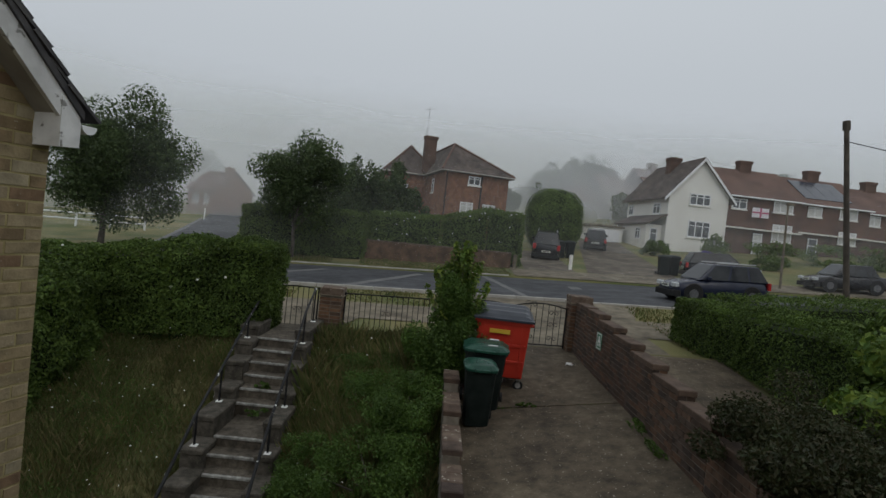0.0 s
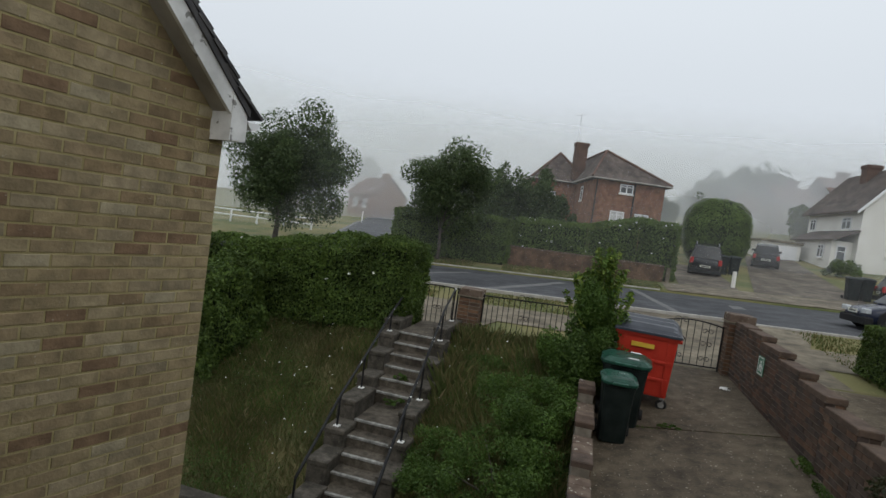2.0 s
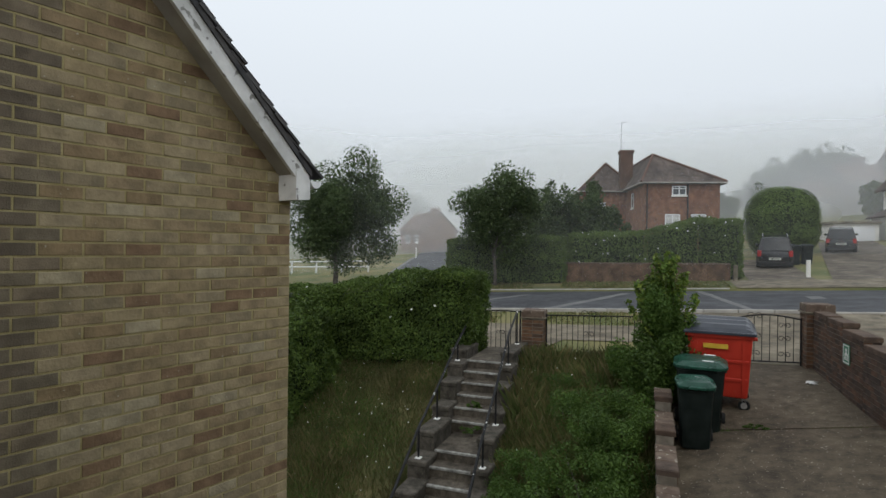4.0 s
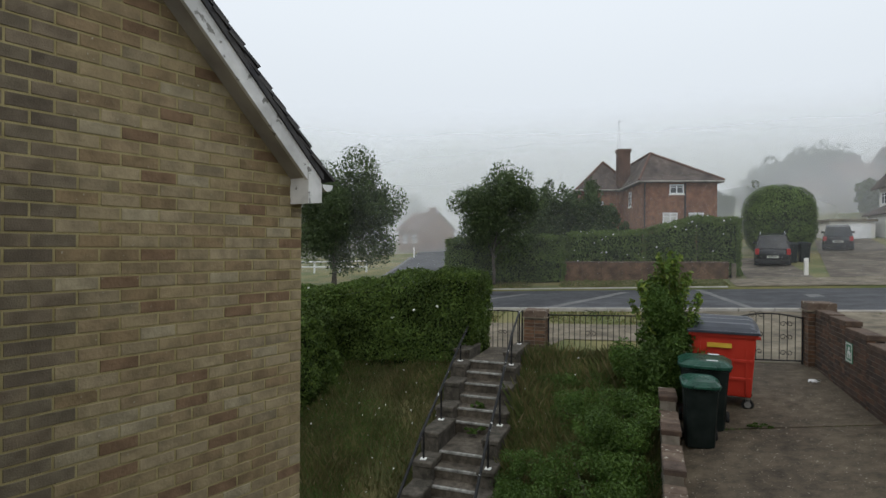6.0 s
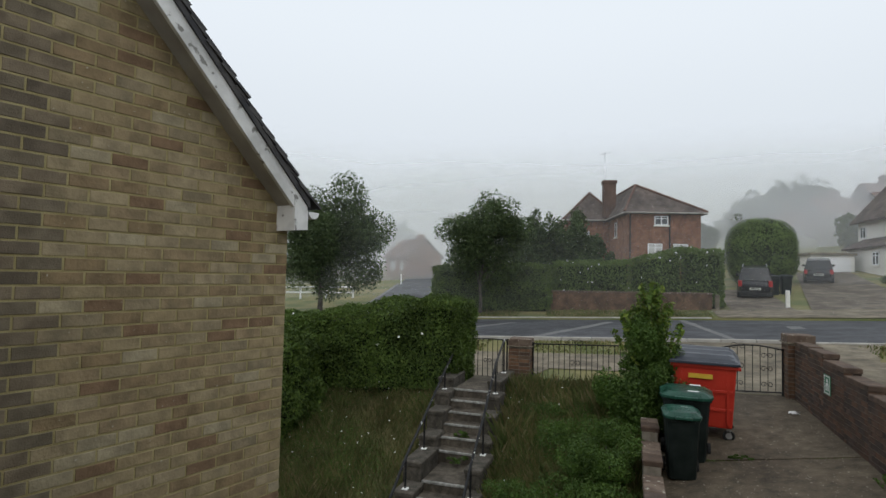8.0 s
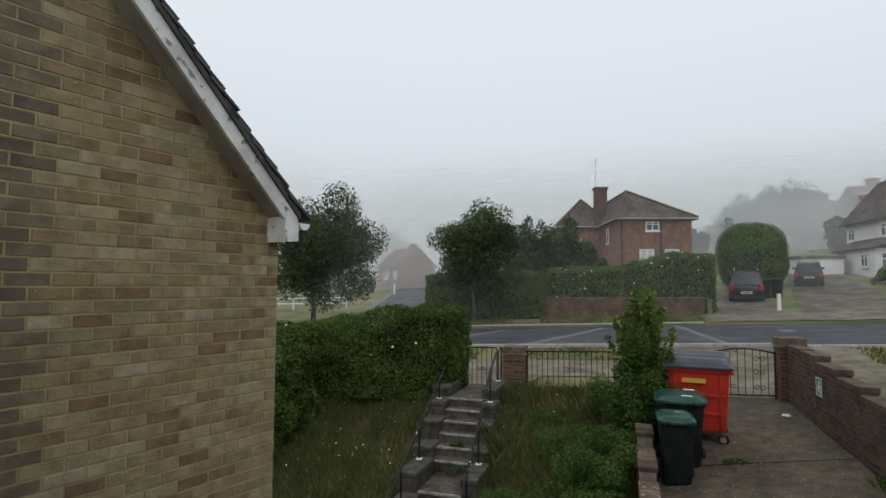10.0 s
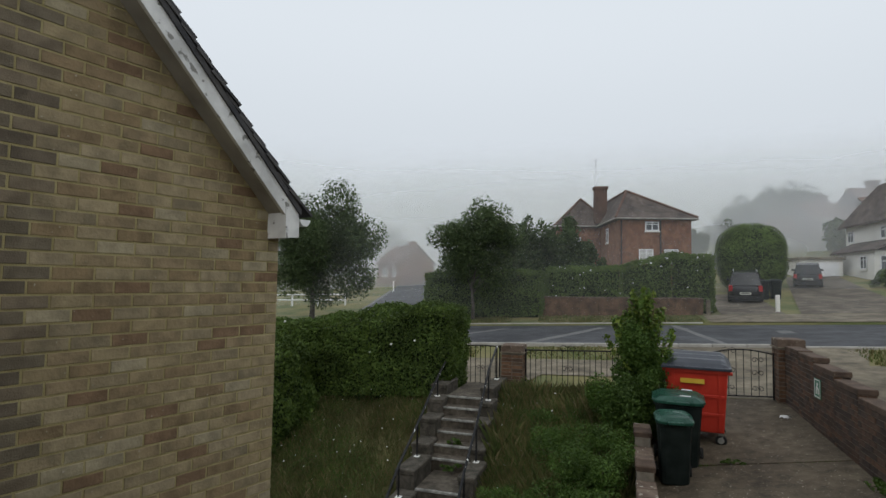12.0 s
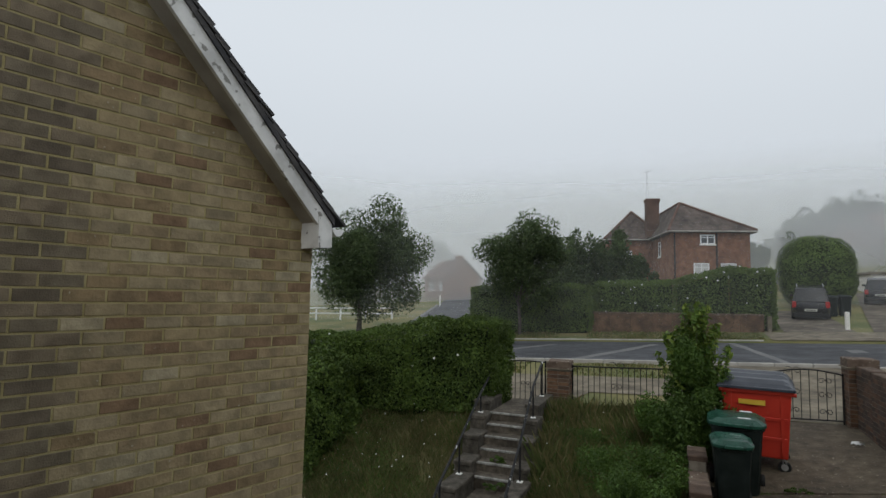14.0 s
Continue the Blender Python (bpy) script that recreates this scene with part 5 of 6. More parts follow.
grass("joint_weeds", 1600, lambda r, n: (r.uniform(0.9, 2.8, n), 8.64 + r.normal(0, 0.03, n)), 0.06, 10, "weeds in the joint of the drive", leaf_weed, 0.004)


def slope_leaves(name, n, low, high, size, seed, mat, label, patch):
    """Small leaves or seed heads over the garden slope, thick in patches."""
    r = np.random.default_rng(seed)
    xs, ys = r.uniform(-7.2, 0.15, n), r.uniform(5.0, 11.7, n)
    den = np.array([noise.noise(Vector((a * patch, b * patch, seed * 1.7))) for a, b in zip(xs, ys)])
    keep = (den + r.uniform(-0.35, 0.35, n) > 0.0) & ~((xs > step_x(ys) - 0.33) & (xs < step_x(ys) + STEP_W + 0.28) & (ys > 5.9))
    xs, ys = xs[keep], ys[keep]
    zs = np.array([ground_z(a, b) for a, b in zip(xs, ys)]) + r.uniform(low, high, len(xs))
    sh = leaf_shape(np.stack([xs, ys, zs], 1), np.tile((0.0, -0.3, 1.0), (len(xs), 1)), size, 0.7, seed, 1.9)
    return tagged(new(name, sh.mesh(name, mat)), label=label, category="weeds", kind="stuff")


seed_tan = leafmat("dry_seed_heads", [(0.20, 0.15, 0.075), (0.28, 0.215, 0.12), (0.15, 0.10, 0.055)], 0.8)
slope_leaves("meadow_weeds", 110000, 0.02, 0.24, 0.017, 71, leaf_weed, "small leafy weeds in the uncut grass", 0.8)
slope_leaves("seed_heads", 34000, 0.10, 0.32, 0.009, 72, seed_tan, "tan seed heads of the uncut grass", 0.6)
fr = np.random.default_rng(3)
fx, fy = fr.uniform(-6.5, 0, 170), fr.uniform(5.5, 10.8, 170)
fp = np.stack([fx, fy, [ground_z(a, b) + fr.uniform(0.22, 0.42) for a, b in zip(fx, fy)]], 1)
keepf = ~((fx > step_x(fy) - 0.35) & (fx < step_x(fy) + 1.0))
tagged(new("wild_flowers", leaf_shape(fp[keepf], np.tile((0, -0.5, 1.0), (int(keepf.sum()), 1)), 0.023, 0.4, 4, 1.1).mesh("wild_flowers", petal)), label="small white wild flowers in the long grass", category="flowers", kind="stuff")

# ---- houses over the road ----


def window(parent, x, y, z, w, h, face="front", cols=2, glass=None, sill=True):
    """A framed window proud of its wall; front looks to -y, side to -x."""
    def bx(a0, a1, b0, b1, z0, z1):
        return (a0, a1, y + b0, y + b1, z0, z1) if face == "front" else (x + b0, x + b1, y + (a0 - x), y + (a1 - x), z0, z1)
    t = 0.07
    win = part("window", Shape().box(*bx(x + 0.01, x + w - 0.01, -0.02, 0.10, z + 0.01, z + h - 0.01)), hedge_core, parent)
    part("pane", Shape().box(*bx(x + 0.02, x + w - 0.02, -0.03, -0.021, z + 0.02, z + h - 0.02)), glass or pane_mat, win)
    fr_ = Shape()
    for a0, a1, z0, z1 in ((x, x + t, z, z + h), (x + w - t, x + w, z, z + h), (x, x + w, z, z + t), (x, x + w, z + h - t, z + h)):
        fr_.box(*bx(a0, a1, -0.055, 0.02, z0, z1))
    for k in range(1, cols):
        xx = x + w * k / cols
        fr_.box(*bx(xx - t / 2, xx + t / 2, -0.054, 0.02, z, z + h))
    fr_.box(*bx(x, x + w, -0.053, 0.02, z + h * 0.68, z + h * 0.68 + 0.05))
    part("frame", fr_, upvc, win)
    if sill:
        part("sill", Shape().box(*bx(x - 0.06, x + w + 0.06, -0.12, 0.02, z - 0.09, z - 0.003)), render_white, win)
    return win


def chimney(parent, x, y, z0, z1, w, d, material):
    c = part("chimney", Shape().box(x - w / 2, x + w / 2, y - d / 2, y + d / 2, z0, z1 - 0.25), material, parent)
    part("chimney_cap", Shape().rbox(x - w / 2 - 0.07, x + w / 2 + 0.07, y - d / 2 - 0.07, y + d / 2 + 0.07, z1 - 0.25, z1, 0.03), material, c)
    return c


def hip_roof(parent, x0, x1, y0, y1, ze, rx, ry0, ry1, zr, material, o=0.35):
    x0, x1, y0, y1 = x0 - o, x1 + o, y0 - o, y1 + o
    sh = Shape().add([(x0, y0, ze), (x1, y0, ze), (x1, y1, ze), (x0, y1, ze), (rx, ry0, zr), (rx, ry1, zr), (x0, y0, ze - 0.12), (x1, y0, ze - 0.12), (x1, y1, ze - 0.12), (x0, y1, ze - 0.12)],
                     [(0, 1, 4), (1, 2, 5, 4), (2, 3, 5), (3, 0, 4, 5), (6, 7, 1, 0), (7, 8, 2, 1), (8, 9, 3, 2), (9, 6, 0, 3), (9, 8, 7, 6)])
    r = part("roof", sh, material, parent)
    for a in ((x0, y0), (x1, y0)):
        part("hip_tile", Shape().tube([(a[0], a[1], ze + 0.04), (rx, ry0, zr + 0.04)], 0.09, 6), roof_red, r)
    part("ridge_tile", Shape().tube([(rx, ry0, zr + 0.04), (rx, ry1, zr + 0.04)], 0.09, 6), roof_red, r)
    part("gutter", Shape().tube([(x0, y0 - 0.04, ze - 0.06), (x1, y0 - 0.04, ze - 0.06)], 0.05, 6), soffit_paint, r)
    part("gutter", Shape().tube([(x0 - 0.04, y0, ze - 0.06), (x0 - 0.04, y1, ze - 0.06)], 0.05, 6), soffit_paint, r)
    return r


rh = thing("red_brick_house", pose(-0.1, 41.0, 0, 0, 0, 15), "red brick house with hipped brown tile roof and chimney", "house")
part("wall", Shape().box(0, 5.0, 0, 11, 1.2, 7.0), brick_red_far, rh)
part("wall", Shape().box(-3.4, -0.003, 5.6, 9.8, 1.2, 7.0), brick_red_far, rh)
hip_roof(rh, 0, 5.0, 0, 11, 7.05, 1.15, 2.4, 9.0, 9.35, roof_brown)
hip_roof(rh, -3.4, 0.6, 5.6, 9.8, 7.03, -1.3, 7.3, 7.8, 9.45, roof_brown)
chimney(rh, -0.1, 5.4, 7.2, 10.2, 0.95, 0.7, brick_brown_far)
part("aerial", Shape().tube([(-0.45, 5.4, 10.1), (-0.45, 5.4, 12.6)], 0.02, 4).tube([(-0.9, 5.4, 12.3), (0.0, 5.4, 12.5)], 0.015, 4), steel, rh)
window(rh, 1.8, 0, 6.15, 0.95, 0.65)
window(rh, 1.35, 0, 3.9, 1.0, 0.95, glass=curtain)
window(rh, 3.1, 0, 3.9, 1.0, 0.95, glass=curtain)
window(rh, 0, 3.1, 5.5, 0.6, 1.1, "side", 1)
window(rh, -0.0, 7.0, 5.2, 0.9, 1.0, "side")
window(rh, -2.6, 5.6, 5.1, 1.0, 1.0)
window(rh, -2.8, 5.6, 2.6, 1.6, 0.9)
part("downpipe", Shape().tube([(2.85, -0.06, 1.5), (2.85, -0.06, 6.9)], 0.06, 6), iron, rh)
part("downpipe", Shape().tube([(0.12, -0.06, 1.5), (0.12, -0.06, 6.9)], 0.05, 6), iron, rh)

wh = thing("white_gabled_house", pose(16.9, 42.0, 0, 0, 0, 4), "cream rendered gabled house with brown roof", "house")
gw = 4.7
part("wall", Shape().prism([(0, 2.2), (gw, 2.2), (gw, 7.45), (gw * 0.5, 10.02), (0, 7.3)], "y", 0, 7.5), render_white, wh)
rf = Shape().prism([(-0.45, 6.92), (gw * 0.5, 10.20), (gw + 0.45, 7.05), (gw + 0.45, 6.90), (gw * 0.5, 10.03), (-0.45, 6.76)], "y", -0.3, 7.8)
part("roof", rf, roof_brown, wh)
part("bargeboard", Shape().prism([(-0.47, 6.86), (gw * 0.5, 10.12), (gw + 0.47, 6.98), (gw + 0.47, 6.76), (gw * 0.5, 9.88), (-0.47, 6.64)], "y", -0.36, -0.303), upvc, wh, "white bargeboard")
chimney(wh, 2.0, 4.0, 8.8, 10.6, 0.9, 0.8, brick_brown_far)
window(wh, 1.6, 0, 6.55, 1.65, 0.85, cols=3)
window(wh, 1.7, 0, 4.1, 1.75, 1.25, cols=3)
window(wh, 0, 1.2, 5.7, 1.2, 0.85, "side")
window(wh, 0, 6.2, 5.7, 0.9, 0.85, "side")
part("porch_roof", Shape().hexa([(-1.5, -0.1, 4.75), (0.0, -0.1, 5.5), (0.0, 6.5, 5.5), (-1.5, 6.5, 4.75), (-1.5, -0.1, 4.87), (0.0, -0.1, 5.64), (0.0, 6.5, 5.64), (-1.5, 6.5, 4.87)]), roof_brown, wh)
part("porch_wall", Shape().box(-1.25, -0.002, 0.6, 6.2, 2.2, 4.8), render_white, wh)
window(wh, -1.25, 1.5, 3.6, 0.9, 0.9, "side")
window(wh, -0.95, 0.6, 3.2, 0.6, 1.3, cols=1)


def terrace(x, y, w, d, z0, ze, zr, rz, label, wins, wall_mat, hung=False):
    t = thing("terraced_house", pose(x, y, 0, 0, 0, rz), label, "house", "terraced houses")
    part("wall", Shape().box(0, w, 0, d, z0, ze), wall_mat, t)
    part("roof", Shape().prism([(-0.4, ze - 0.12), (d / 2, zr), (d + 0.4, ze - 0.12), (d + 0.4, ze - 0.26), (d / 2, zr - 0.16), (-0.4, ze - 0.26)], "x", -0.02, w + 0.02), roof_red, t)
    part("gutter", Shape().tube([(0, -0.45, ze - 0.2), (w, -0.45, ze - 0.2)], 0.06, 6), upvc, t)
    if hung:
        part("tile_hanging", Shape().box(0.02, w - 0.02, -0.06, -0.002, z0 + 2.75, ze - 0.3), tile_hang, t, "dark red hung tiles")
    part("ledge", Shape().box(0.0, w, -0.5, -0.062, z0 + 2.62, z0 + 2.72), render_white, t)
    for wx, wz, ww, whh, cols, g in wins:
        window(t, wx, -0.06 if hung else 0, wz, ww, whh, "front", cols, g)
    chimney(t, w * 0.55, d / 2, zr - 0.7, zr + 0.75, 1.0, 0.7, brick_brown_far)
    return t


t1 = terrace(21.5, 43.4, 6.6, 7.0, 2.6, 7.9, 10.4, 3, "brown brick terraced house with a flag on its wall", [(0.9, 6.75, 1.2, 0.8, 2, None), (4.3, 6.8, 1.6, 0.85, 3, curtain), (4.4, 4.5, 1.6, 1.35, 3, curtain), (2.9, 3.1, 0.75, 1.9, 1, curtain)], brick_brown_far, True)
t2 = terrace(28.15, 44.4, 6.2, 7.0, 2.8, 7.95, 10.35, 3, "brown terraced house with solar panels on the roof", [(0.9, 6.85, 1.2, 0.8, 2, curtain), (3.6, 6.9, 1.5, 0.9, 2, curtain), (3.7, 4.9, 1.5, 1.0, 2, curtain), (1.2, 3.2, 0.8, 1.9, 1, None)], brick_brown_far, True)
for i in range(4):
    part("solar_panel", Shape().hexa([(0.9 + i * 1.0, 0.35, 8.30), (1.87 + i * 1.0, 0.35, 8.30), (1.87 + i * 1.0, 2.9, 10.0), (0.9 + i * 1.0, 2.9, 10.0), (0.9 + i * 1.0, 0.33, 8.36), (1.87 + i * 1.0, 0.33, 8.36), (1.87 + i * 1.0, 2.88, 10.06), (0.9 + i * 1.0, 2.88, 10.06)]), solar, t2, "dark solar panel")
terrace(34.6, 46.4, 6.5, 7.0, 2.9, 7.95, 10.3, 3, "plain brown terraced house fading in mist", [(0.9, 6.8, 1.1, 0.85, 2, curtain), (3.6, 6.9, 1.4, 0.9, 2, None), (3.6, 4.7, 1.4, 1.1, 2, None)], brick_brown_far, True)
terrace(41.4, 47.8, 6.5, 7.0, 3.0, 8.0, 10.3, 3, "brown terraced house at the end of the row", [(0.9, 6.8, 1.1, 0.85, 2, curtain), (3.6, 6.9, 1.4, 0.9, 2, None)], brick_brown_far, True)
for k in range(3):
    up = 1.35 * k
    terrace(14.4 + k * 4.5, 67.5 - 0.8 * k, 4.4, 6.0, 3.5 + up, 8.2 + up, 10.3 + up, 8, "grey terraced house on the hill in mist", [(0.5, 6.9 + up, 0.9, 0.8, 2, curtain), (2.6, 6.9 + up, 0.9, 0.8, 2, curtain), (0.8, 4.6 + up, 1.2, 1.0, 2, None), (2.8, 4.6 + up, 0.9, 1.0, 2, None)], brick_brown_far)
fh = thing("distant_house", pose(-26.3, 57.5, -0.55, 0, 0, -32), "distant brick house with gable end in mist", "house")
part("wall", Shape().prism([(0, 1.2), (4.6, 1.2), (4.6, 4.9), (2.3, 6.7), (0, 4.9)], "x", 0, 4.4), brick_red_far, fh)
part("roof", Shape().prism([(-0.3, 4.78), (2.3, 6.86), (4.9, 4.78), (4.9, 4.64), (2.3, 6.72), (-0.3, 4.64)], "x", -0.2, 4.55), roof_red, fh)
chimney(fh, 3.4, 2.3, 6.3, 7.3, 0.7, 0.6, brick_red_far)
window(fh, 1.0, 0, 3.4, 1.0, 0.9)
window(fh, 2.9, 0, 3.4, 0.7, 0.9)

gr = thing("garage", pose(12.2, 45.5, 0.25, 0, 0, 3), "low white garage at the end of a drive", "garage")
part("wall", Shape().box(0, 2.7, 0, 5, 2.0, 4.05), render_white, gr)
part("roof", Shape().rbox(-0.12, 2.82, -0.15, 5.1, 4.05, 4.25, 0.03), concrete_pale, gr)
part("garage_door", Shape().box(0.25, 2.45, -0.03, 0.03, 2.0, 3.85), upvc, gr)
fl = Shape()
for j in range(7):
    for i in range(11):
        fl.v.append((i * 0.13, -0.02 + 0.03 * math.sin(i * 0.9 + j * 0.3), -j * 0.125))
fl.f = [(j * 11 + i, j * 11 + i + 1, (j + 1) * 11 + i + 1, (j + 1) * 11 + i) for j in range(6) for i in range(10)]
flag = thing("flag", pose(23.9, 43.1, 6.95), "white flag with a red cross hung on a house wall", "flag")
part("cloth", fl, flag_white, flag)
part("cross", Shape().box(0.58, 0.72, -0.062, -0.055, -0.75, 0.0).box(0.0, 0.575, -0.062, -0.055, -0.43, -0.31).box(0.725, 1.3, -0.062, -0.055, -0.43, -0.31), flag_red, flag, "red cross")
part("hanging_bar", Shape().tube([(-0.05, 0.02, 0.01), (1.35, 0.02, 0.01)], 0.02, 5).tube([(0.65, 0.02, 0.01), (0.65, 0.55, 0.01)], 0.015, 5), iron, flag)

# front wall of the red house, posts, poles
gw_ = thing("front_wall", pose(0, 0, 0), "low red brick front wall under a hedge", "wall")
for i in range(8):
    x0 = -3.85 + i * 0.94
    zb, zt = far_z(x0, 28.5) - 0.15, 1.66 + 0.014 * (i * 0.94)
    part("panel", Shape().box(x0, x0 + 0.93, 28.3, 28.5, zb, zt - 0.07), brick_front, gw_)
    part("coping", Shape().rbox(x0 - 0.003, x0 + 0.933, 28.27, 28.53, zt - 0.068, zt, 0.015), capstone, gw_)
solid("white_post", Shape().rbox(-0.09, 0.09, -0.09, 0.09, -0.1, 0.72, 0.02), concrete_pale, pose(3.85, 28.2, far_z(3.85, 28.2)), "short grey concrete gatepost by the drive", "post")
solid("white_post", Shape().rbox(-0.08, 0.08, -0.08, 0.08, -0.1, 0.80, 0.02), render_white, pose(6.88, 29.0, far_z(6.88, 29.0)), "white painted gatepost between two drives", "post")
solid("marker_post", Shape().tube([(0, 0, -0.2), (0, 0, 1.0)], 0.06, 8), upvc, pose(-19.9, 47.0, ground_z(-19.9, 47)), "short white marker post beside the side road", "post")
pole = thing("telegraph_pole", pose(12.98, 17.5, road_z(12.95, 17.6) - 0.1, 0, -7.2, 0), "dark wooden telegraph pole with a cable", "pole")
part("pole", Shape().tube([(0, 0, -0.3), (0, 0, 6.35)], 0.095, 10, 0.072), wood_post, pole)
part("cap", Shape().rbox(-0.09, 0.09, -0.09, 0.09, 6.12, 6.42, 0.03), wood_post, pole)
part("cable", Shape().tube([(0.1 + 20 * k / 10, 0.0, 5.75 - 1.6 * (k / 10) - 1.1 * math.sin(math.pi * k / 10)) for k in range(11)], 0.018, 4), iron, pole)
lp = thing("lamp_post", pose(16.7, 27.0, far_z(16.7, 27)), "thin pale grey lamp post on the far pavement", "lamp post")
part("pole", Shape().tube([(0, 0, -0.1), (-0.1, 0, 4.1)], 0.06, 8, 0.045), concrete_pale, lp)
part("lantern", Shape().rbox(-0.16, 0.22, -0.09, 0.09, 4.08, 4.2, 0.03), concrete_pale, lp)
rf_ = thing("white_rail_fence", pose(-30, 36, ground_z(-26, 36)), "low white rail fence beyond the tree", "fence")
for i in range(6):
    part("post", Shape().rbox(i * 2.2 - 0.05, i * 2.2 + 0.05, -0.05, 0.05, -0.2, 0.9, 0.01), upvc, rf_)
for z in (0.4, 0.8):
    part("rail", Shape().tube([(-0.1, -0.06, z), (11.1, -0.06, z + 0.3)], 0.045, 6), upvc, rf_)

# ---- cars ----


def car(m, L, W, H, paint, label, kind="hatch", rack=False):
    """A car along x, its nose at -x, wheels on z = 0."""
    c = thing("parked_car", m, label, "car", "parked cars")
    g = 0.17
    sh_ = H * 0.58
    # stations along the car: place, half width, sill, waist
    stations = [(0.0, 0.62, g + 0.16, sh_ * 0.62), (0.03, 0.80, g + 0.06, sh_ * 0.76), (0.09, 0.92, g, sh_ * 0.86), (0.20, 0.985, g, sh_ * 0.96), (0.32, 1.0, g, sh_ * 1.02), (0.55, 1.0, g, sh_ * 1.05), (0.78, 0.99, g, sh_ * 1.07), (0.92, 0.95, g, sh_ * 1.07), (0.975, 0.87, g + 0.05, sh_ * 1.02), (1.0, 0.78, g + 0.16, sh_ * 0.88)]
    ring = [(0.80, 0.0), (0.96, 0.10), (1.0, 0.42), (0.985, 0.66), (0.955, 0.86), (0.87, 0.97), (0.55, 1.0), (0.0, 1.015)]
    ring = ring + [(-a, b) for a, b in ring[-2::-1]]
    body = Shape()
    n = len(ring)
    for f, wf, za, zb in stations:
        body.v += [(f * L, W / 2 * wf * a, za + (zb - za) * b) for a, b in ring]
    body.f += [(i * n + k, i * n + (k + 1) % n, (i + 1) * n + (k + 1) % n, (i + 1) * n + k) for i in range(len(stations) - 1) for k in range(n)]
    body.f += [tuple(range(n - 1, -1, -1)), tuple(range((len(stations) - 1) * n, len(stations) * n))]
    part("body", body, paint, c, smooth=True)
    back = L * (0.985 if kind != "saloon" else 0.86)
    x0, x1, x2, x3 = L * 0.24, L * 0.42, back - L * 0.10, back - 0.02
    b0, b1 = sh_ * 1.0, H
    wb, wt_ = W * 0.47, W * 0.37
    cab = Shape().hexa([(x0, -wb, b0), (x3, -wb, b0), (x3, wb, b0), (x0, wb, b0), (x1, -wt_, b1), (x2, -wt_, b1), (x2, wt_, b1), (x1, wt_, b1)])
    part("cabin", cab, paint, c, bevel=0.05)

    def lerp(p, q, f):
        return tuple(p[i] + (q[i] - p[i]) * f for i in range(3))

    def pane(a, b, c_, d, out, name):
        cen = [sum(p[i] for p in (a, b, c_, d)) / 4 for i in range(3)]
        q = [lerp(p, cen, 0.13) for p in (a, b, c_, d)]
        sh = Shape().hexa([tuple(p[i] - out[i] * 0.03 for i in range(3)) for p in q] + [tuple(p[i] + out[i] * 0.008 for i in range(3)) for p in q])
        return part(name, sh, car_glass, c)
    pane((x0, -wb, b0), (x0, wb, b0), (x1, wt_, b1), (x1, -wt_, b1), (-0.7, 0, 0.7), "windscreen")
    pane((x3, -wb, b0), (x3, wb, b0), (x2, wt_, b1), (x2, -wt_, b1), (0.95, 0, 0.3), "rear_window")
    for s in (-1, 1):
        lo = [(x0 + (x3 - x0) * f, s * wb, b0) for f in (0.06, 0.42, 0.72, 0.99)]
        hi = [(x1 + (x2 - x1) * f, s * wt_, b1) for f in (0.0, 0.38, 0.74, 1.0)]
        for i in range(3):
            pane(lo[i], lo[i + 1], hi[i + 1], hi[i], (0, s * 0.97, 0.2), "side_window")
        for x in (L * 0.19, L * 0.80):
            w_ = part("wheel", Shape().disc((x, s * (W / 2 - 0.09), 0.31), "y", 0.31, 0.2, 20, 0.19), rubber, c)
            part("rim", Shape().disc((x, s * (W / 2 - 0.07), 0.31), "y", 0.185, 0.17, 14), alloy, w_)
            part("wheel_arch", Shape().disc((x, s * (W / 2 - 0.02), 0.33), "y", 0.365, 0.05, 18), rubber, w_)
        part("headlight", Shape().rbox(-0.012, 0.16, s * W * 0.36 - 0.17, s * W * 0.36 + 0.13, sh_ * 0.66, sh_ * 0.84, 0.03), lamp_glass, c, "clear headlight")
        part("tail_light", Shape().rbox(L - 0.10, L + 0.012, s * W * 0.42 - 0.09, s * W * 0.42 + 0.09, sh_ * 0.72, sh_ * 1.04, 0.02), lamp_red, c, "red tail light")
        part("mirror", Shape().rbox(x0 + 0.28, x0 + 0.42, s * (W / 2 + 0.02) - 0.08, s * (W / 2 + 0.02) + 0.08, b0 + 0.03, b0 + 0.16, 0.03), paint, c)
        if rack:
            part("roof_rail", Shape().tube([(x1 + 0.1, s * wt_ * 0.92, b1 + 0.06), (x2 - 0.1, s * wt_ * 0.92, b1 + 0.06)], 0.02, 5), steel, c)
    for x, w_ in ((-0.014, -1), (L + 0.002, 1)):
        pl = part("number_plate", Shape().box(x, x + 0.012, -0.26, 0.26, 0.50, 0.61), plate_white, c, "pale number plate")
        part("plate_bar", Shape().box(x - 0.002 if w_ < 0 else x + 0.003, x + 0.014 if w_ > 0 else x + 0.009, -0.20, 0.20, 0.53, 0.58), plate_ink, pl)
    part("bumper", Shape().rbox(-0.03, 0.25, -W * 0.46, W * 0.46, g + 0.02, 0.42, 0.04), rubber, c)
    part("bumper", Shape().rbox(L - 0.25, L + 0.03, -W * 0.46, W * 0.46, g + 0.02, 0.42, 0.04), rubber, c)
    return c


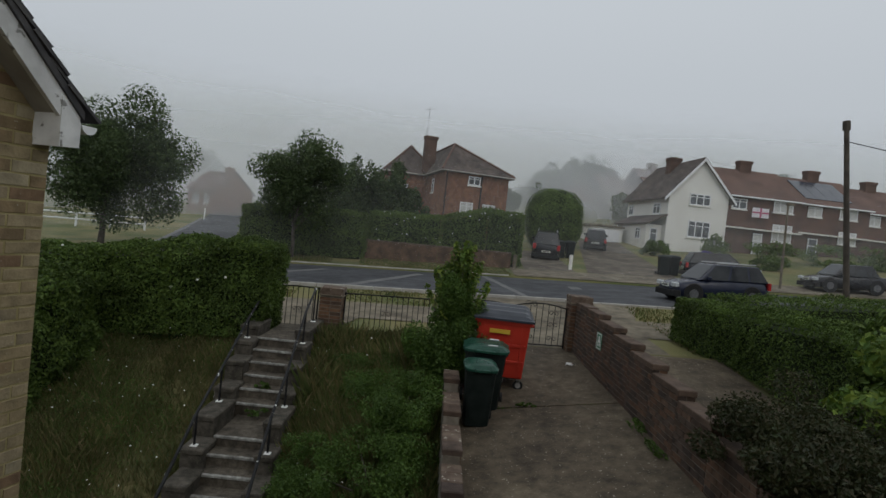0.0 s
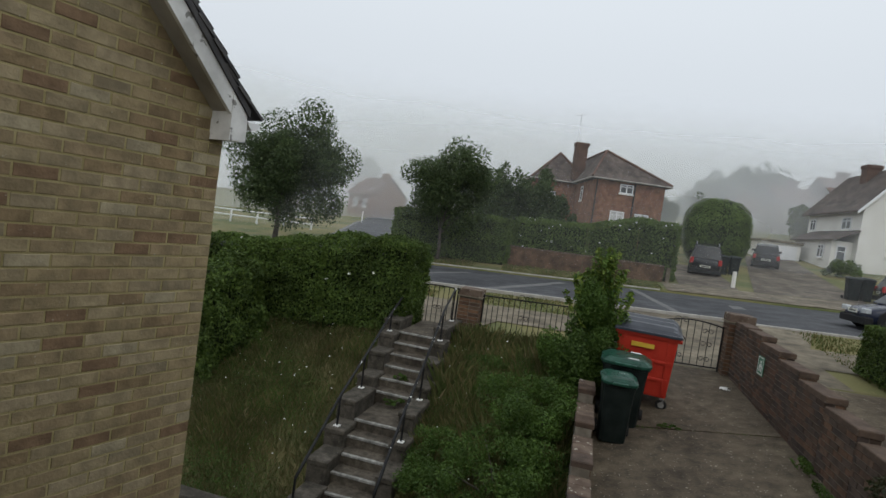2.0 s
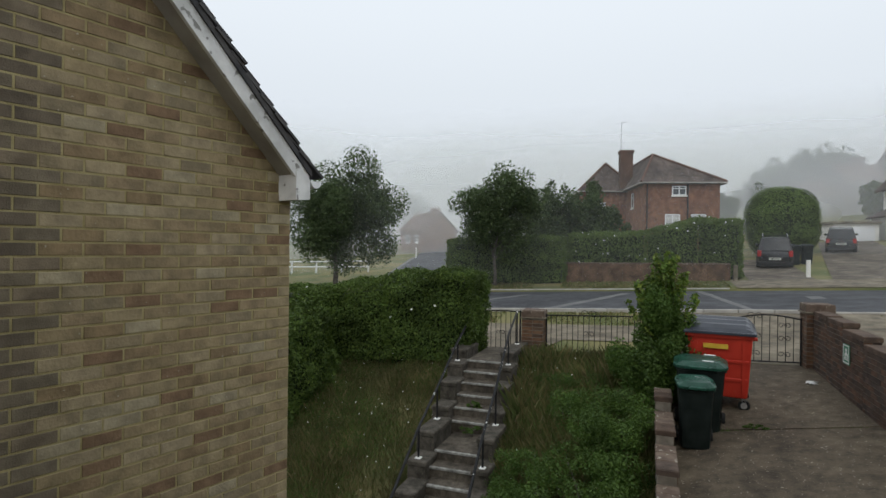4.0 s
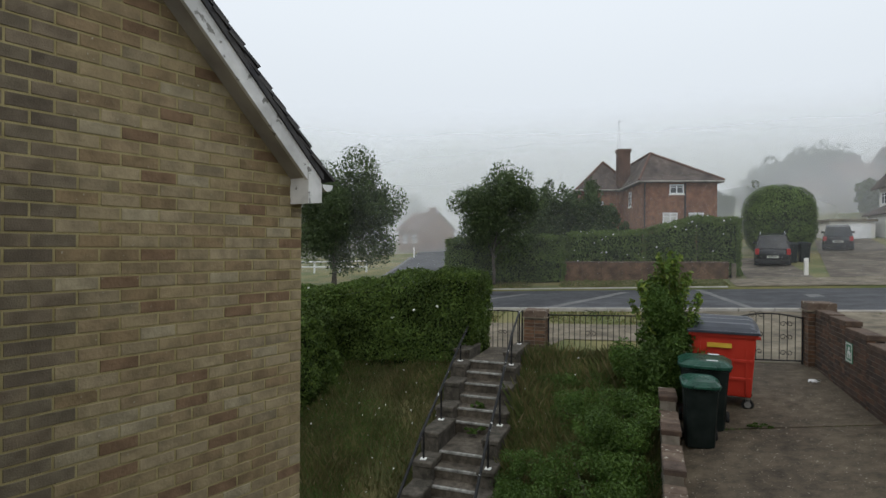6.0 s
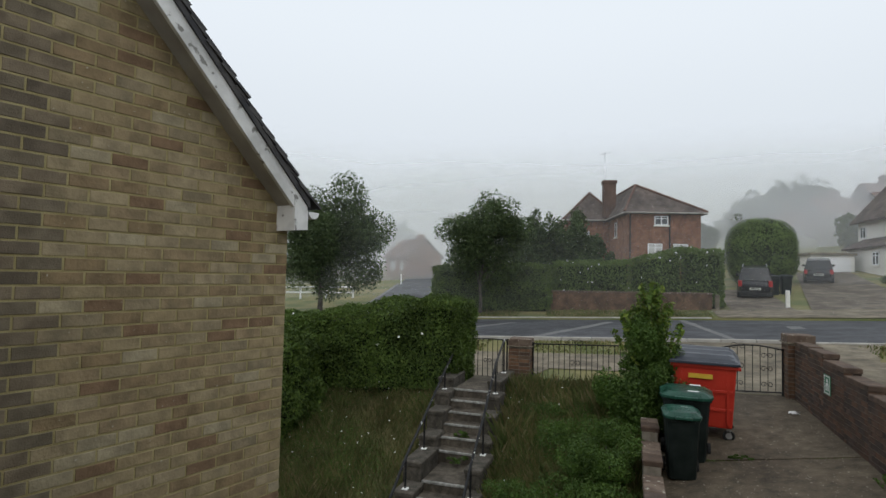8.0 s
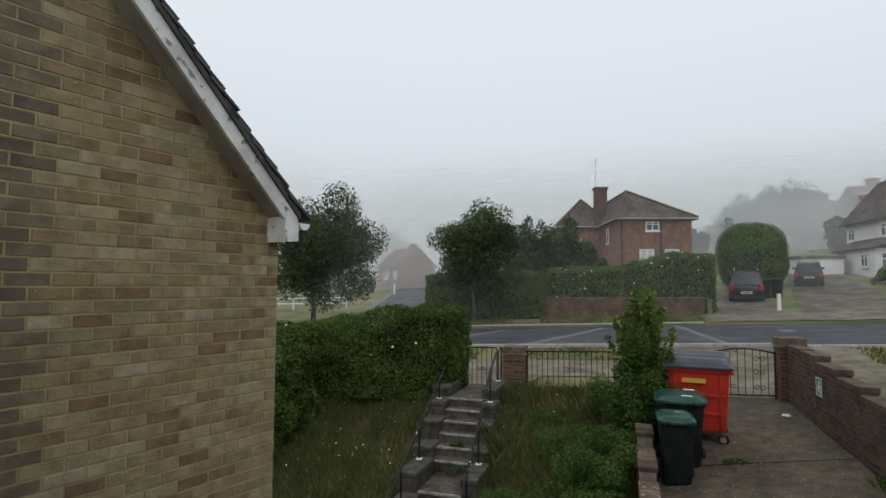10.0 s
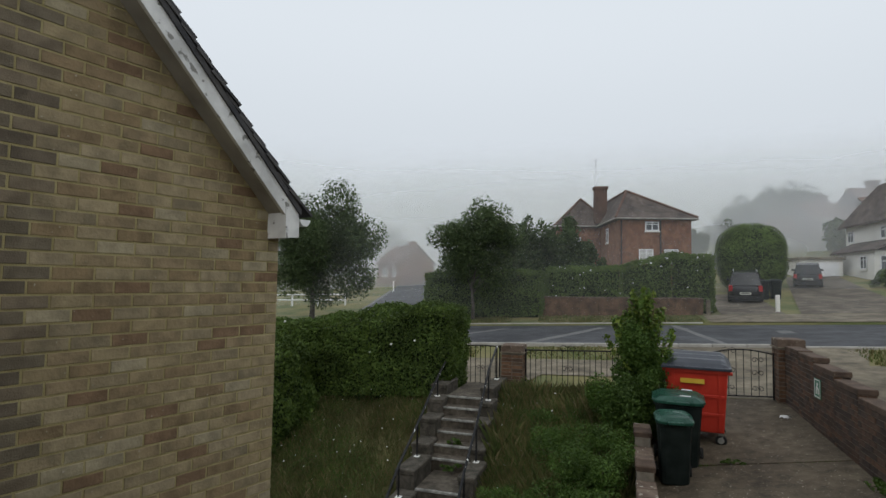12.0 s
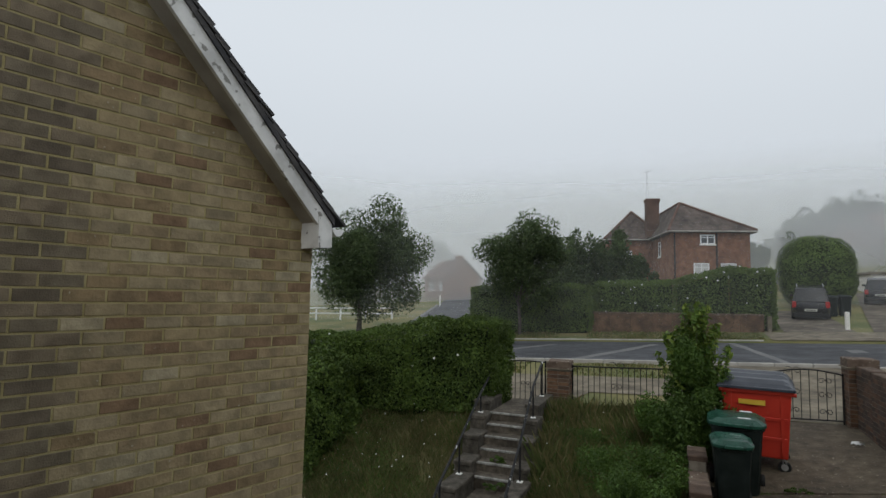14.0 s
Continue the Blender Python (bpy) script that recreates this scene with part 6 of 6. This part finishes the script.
SL = math.degrees(math.atan(SLOPE))
car(pose(8.45, 20.6, road_z(8.45, 20.6) + 0.02, 0, -SL, 4), 3.6, 1.6, 1.40, car_blue, "dark blue estate car parked at the kerb", "estate", True)
car(pose(6.95, 36.6, far_z(6.95, 36.6) + 0.02, 0, 6, -100), 4.1, 1.66, 1.62, car_black, "black off-roader on a concrete drive", "estate", True)
car(pose(11.87, 42.7, far_z(11.87, 42.7) + 0.02, 0, 6, -105), 3.8, 1.55, 1.42, car_black, "black hatchback parked on a sloping drive")
car(pose(16.4, 28.6, far_z(14.5, 28.9) + 0.06, 0, SL, 170), 3.6, 1.6, 1.4, car_black, "dark hatchback parked off the far pavement")
car(pose(18.2, 27.4, far_z(18.4, 27.2) + 0.02, 0, -SL, -3), 3.6, 1.6, 1.36, car_black, "dark saloon car parked off the far kerb", "saloon")


def far_bin(x, y, label):
    b, l_ = wheelie_bin(pose(x, y, far_z(x, y + 0.2) - 0.01, 0, 0, 0), 0.58, 0.6, 1.07, label)
    for o in (b, *b.children_recursive):
        if o.data and o.name.startswith("lid"):
            o.data.materials[0] = bin_black


far_bin(7.5, 34.2, "black wheelie bin beside the drive")
far_bin(8.12, 34.35, "black wheelie bin next to a parked off-roader")
far_bin(11.9, 29.1, "black wheelie bin on the far pavement")
far_bin(12.5, 29.3, "black wheelie bin beside a grey car")

# ---- mist: thin drifting veils over the road and the hill ----


def mist(y, bend, x0, x1, z0, z1, material):
    sh = Shape()
    n = 24
    for i in range(n + 1):
        x = x0 + (x1 - x0) * i / n
        yy = y - bend * ((x - 4) / 40) ** 2
        sh.v += [(x, yy, z0), (x, yy, z1)]
    sh.f = [(2 * i, 2 * i + 2, 2 * i + 3, 2 * i + 1) for i in range(n)]
    ob = new("mist", sh.mesh("mist", material, True))
    return tagged(ob, label="thin grey mist drifting over the street", category="mist", kind="stuff")


mist(26.2, 2, -60, 70, -3, 9, mistmat("mist_thin", 0.05, 2, 8, 0.0))
mist(38.5, 4, -80, 90, -3, 13, mistmat("mist_low", 0.10, 3, 12, 0.0))
mist(55, 4, -110, 130, -3, 18, mistmat("mist_mid", 0.28, 5, 17, 0.0))
mist(64.5, -10, -90, 100, -3, 21, mistmat("mist_far", 0.54, 9, 20, 0.0))
mist(104, 8, -300, 320, -5, 30, mistmat("mist_deep", 0.96, 12, 29, 0.0))

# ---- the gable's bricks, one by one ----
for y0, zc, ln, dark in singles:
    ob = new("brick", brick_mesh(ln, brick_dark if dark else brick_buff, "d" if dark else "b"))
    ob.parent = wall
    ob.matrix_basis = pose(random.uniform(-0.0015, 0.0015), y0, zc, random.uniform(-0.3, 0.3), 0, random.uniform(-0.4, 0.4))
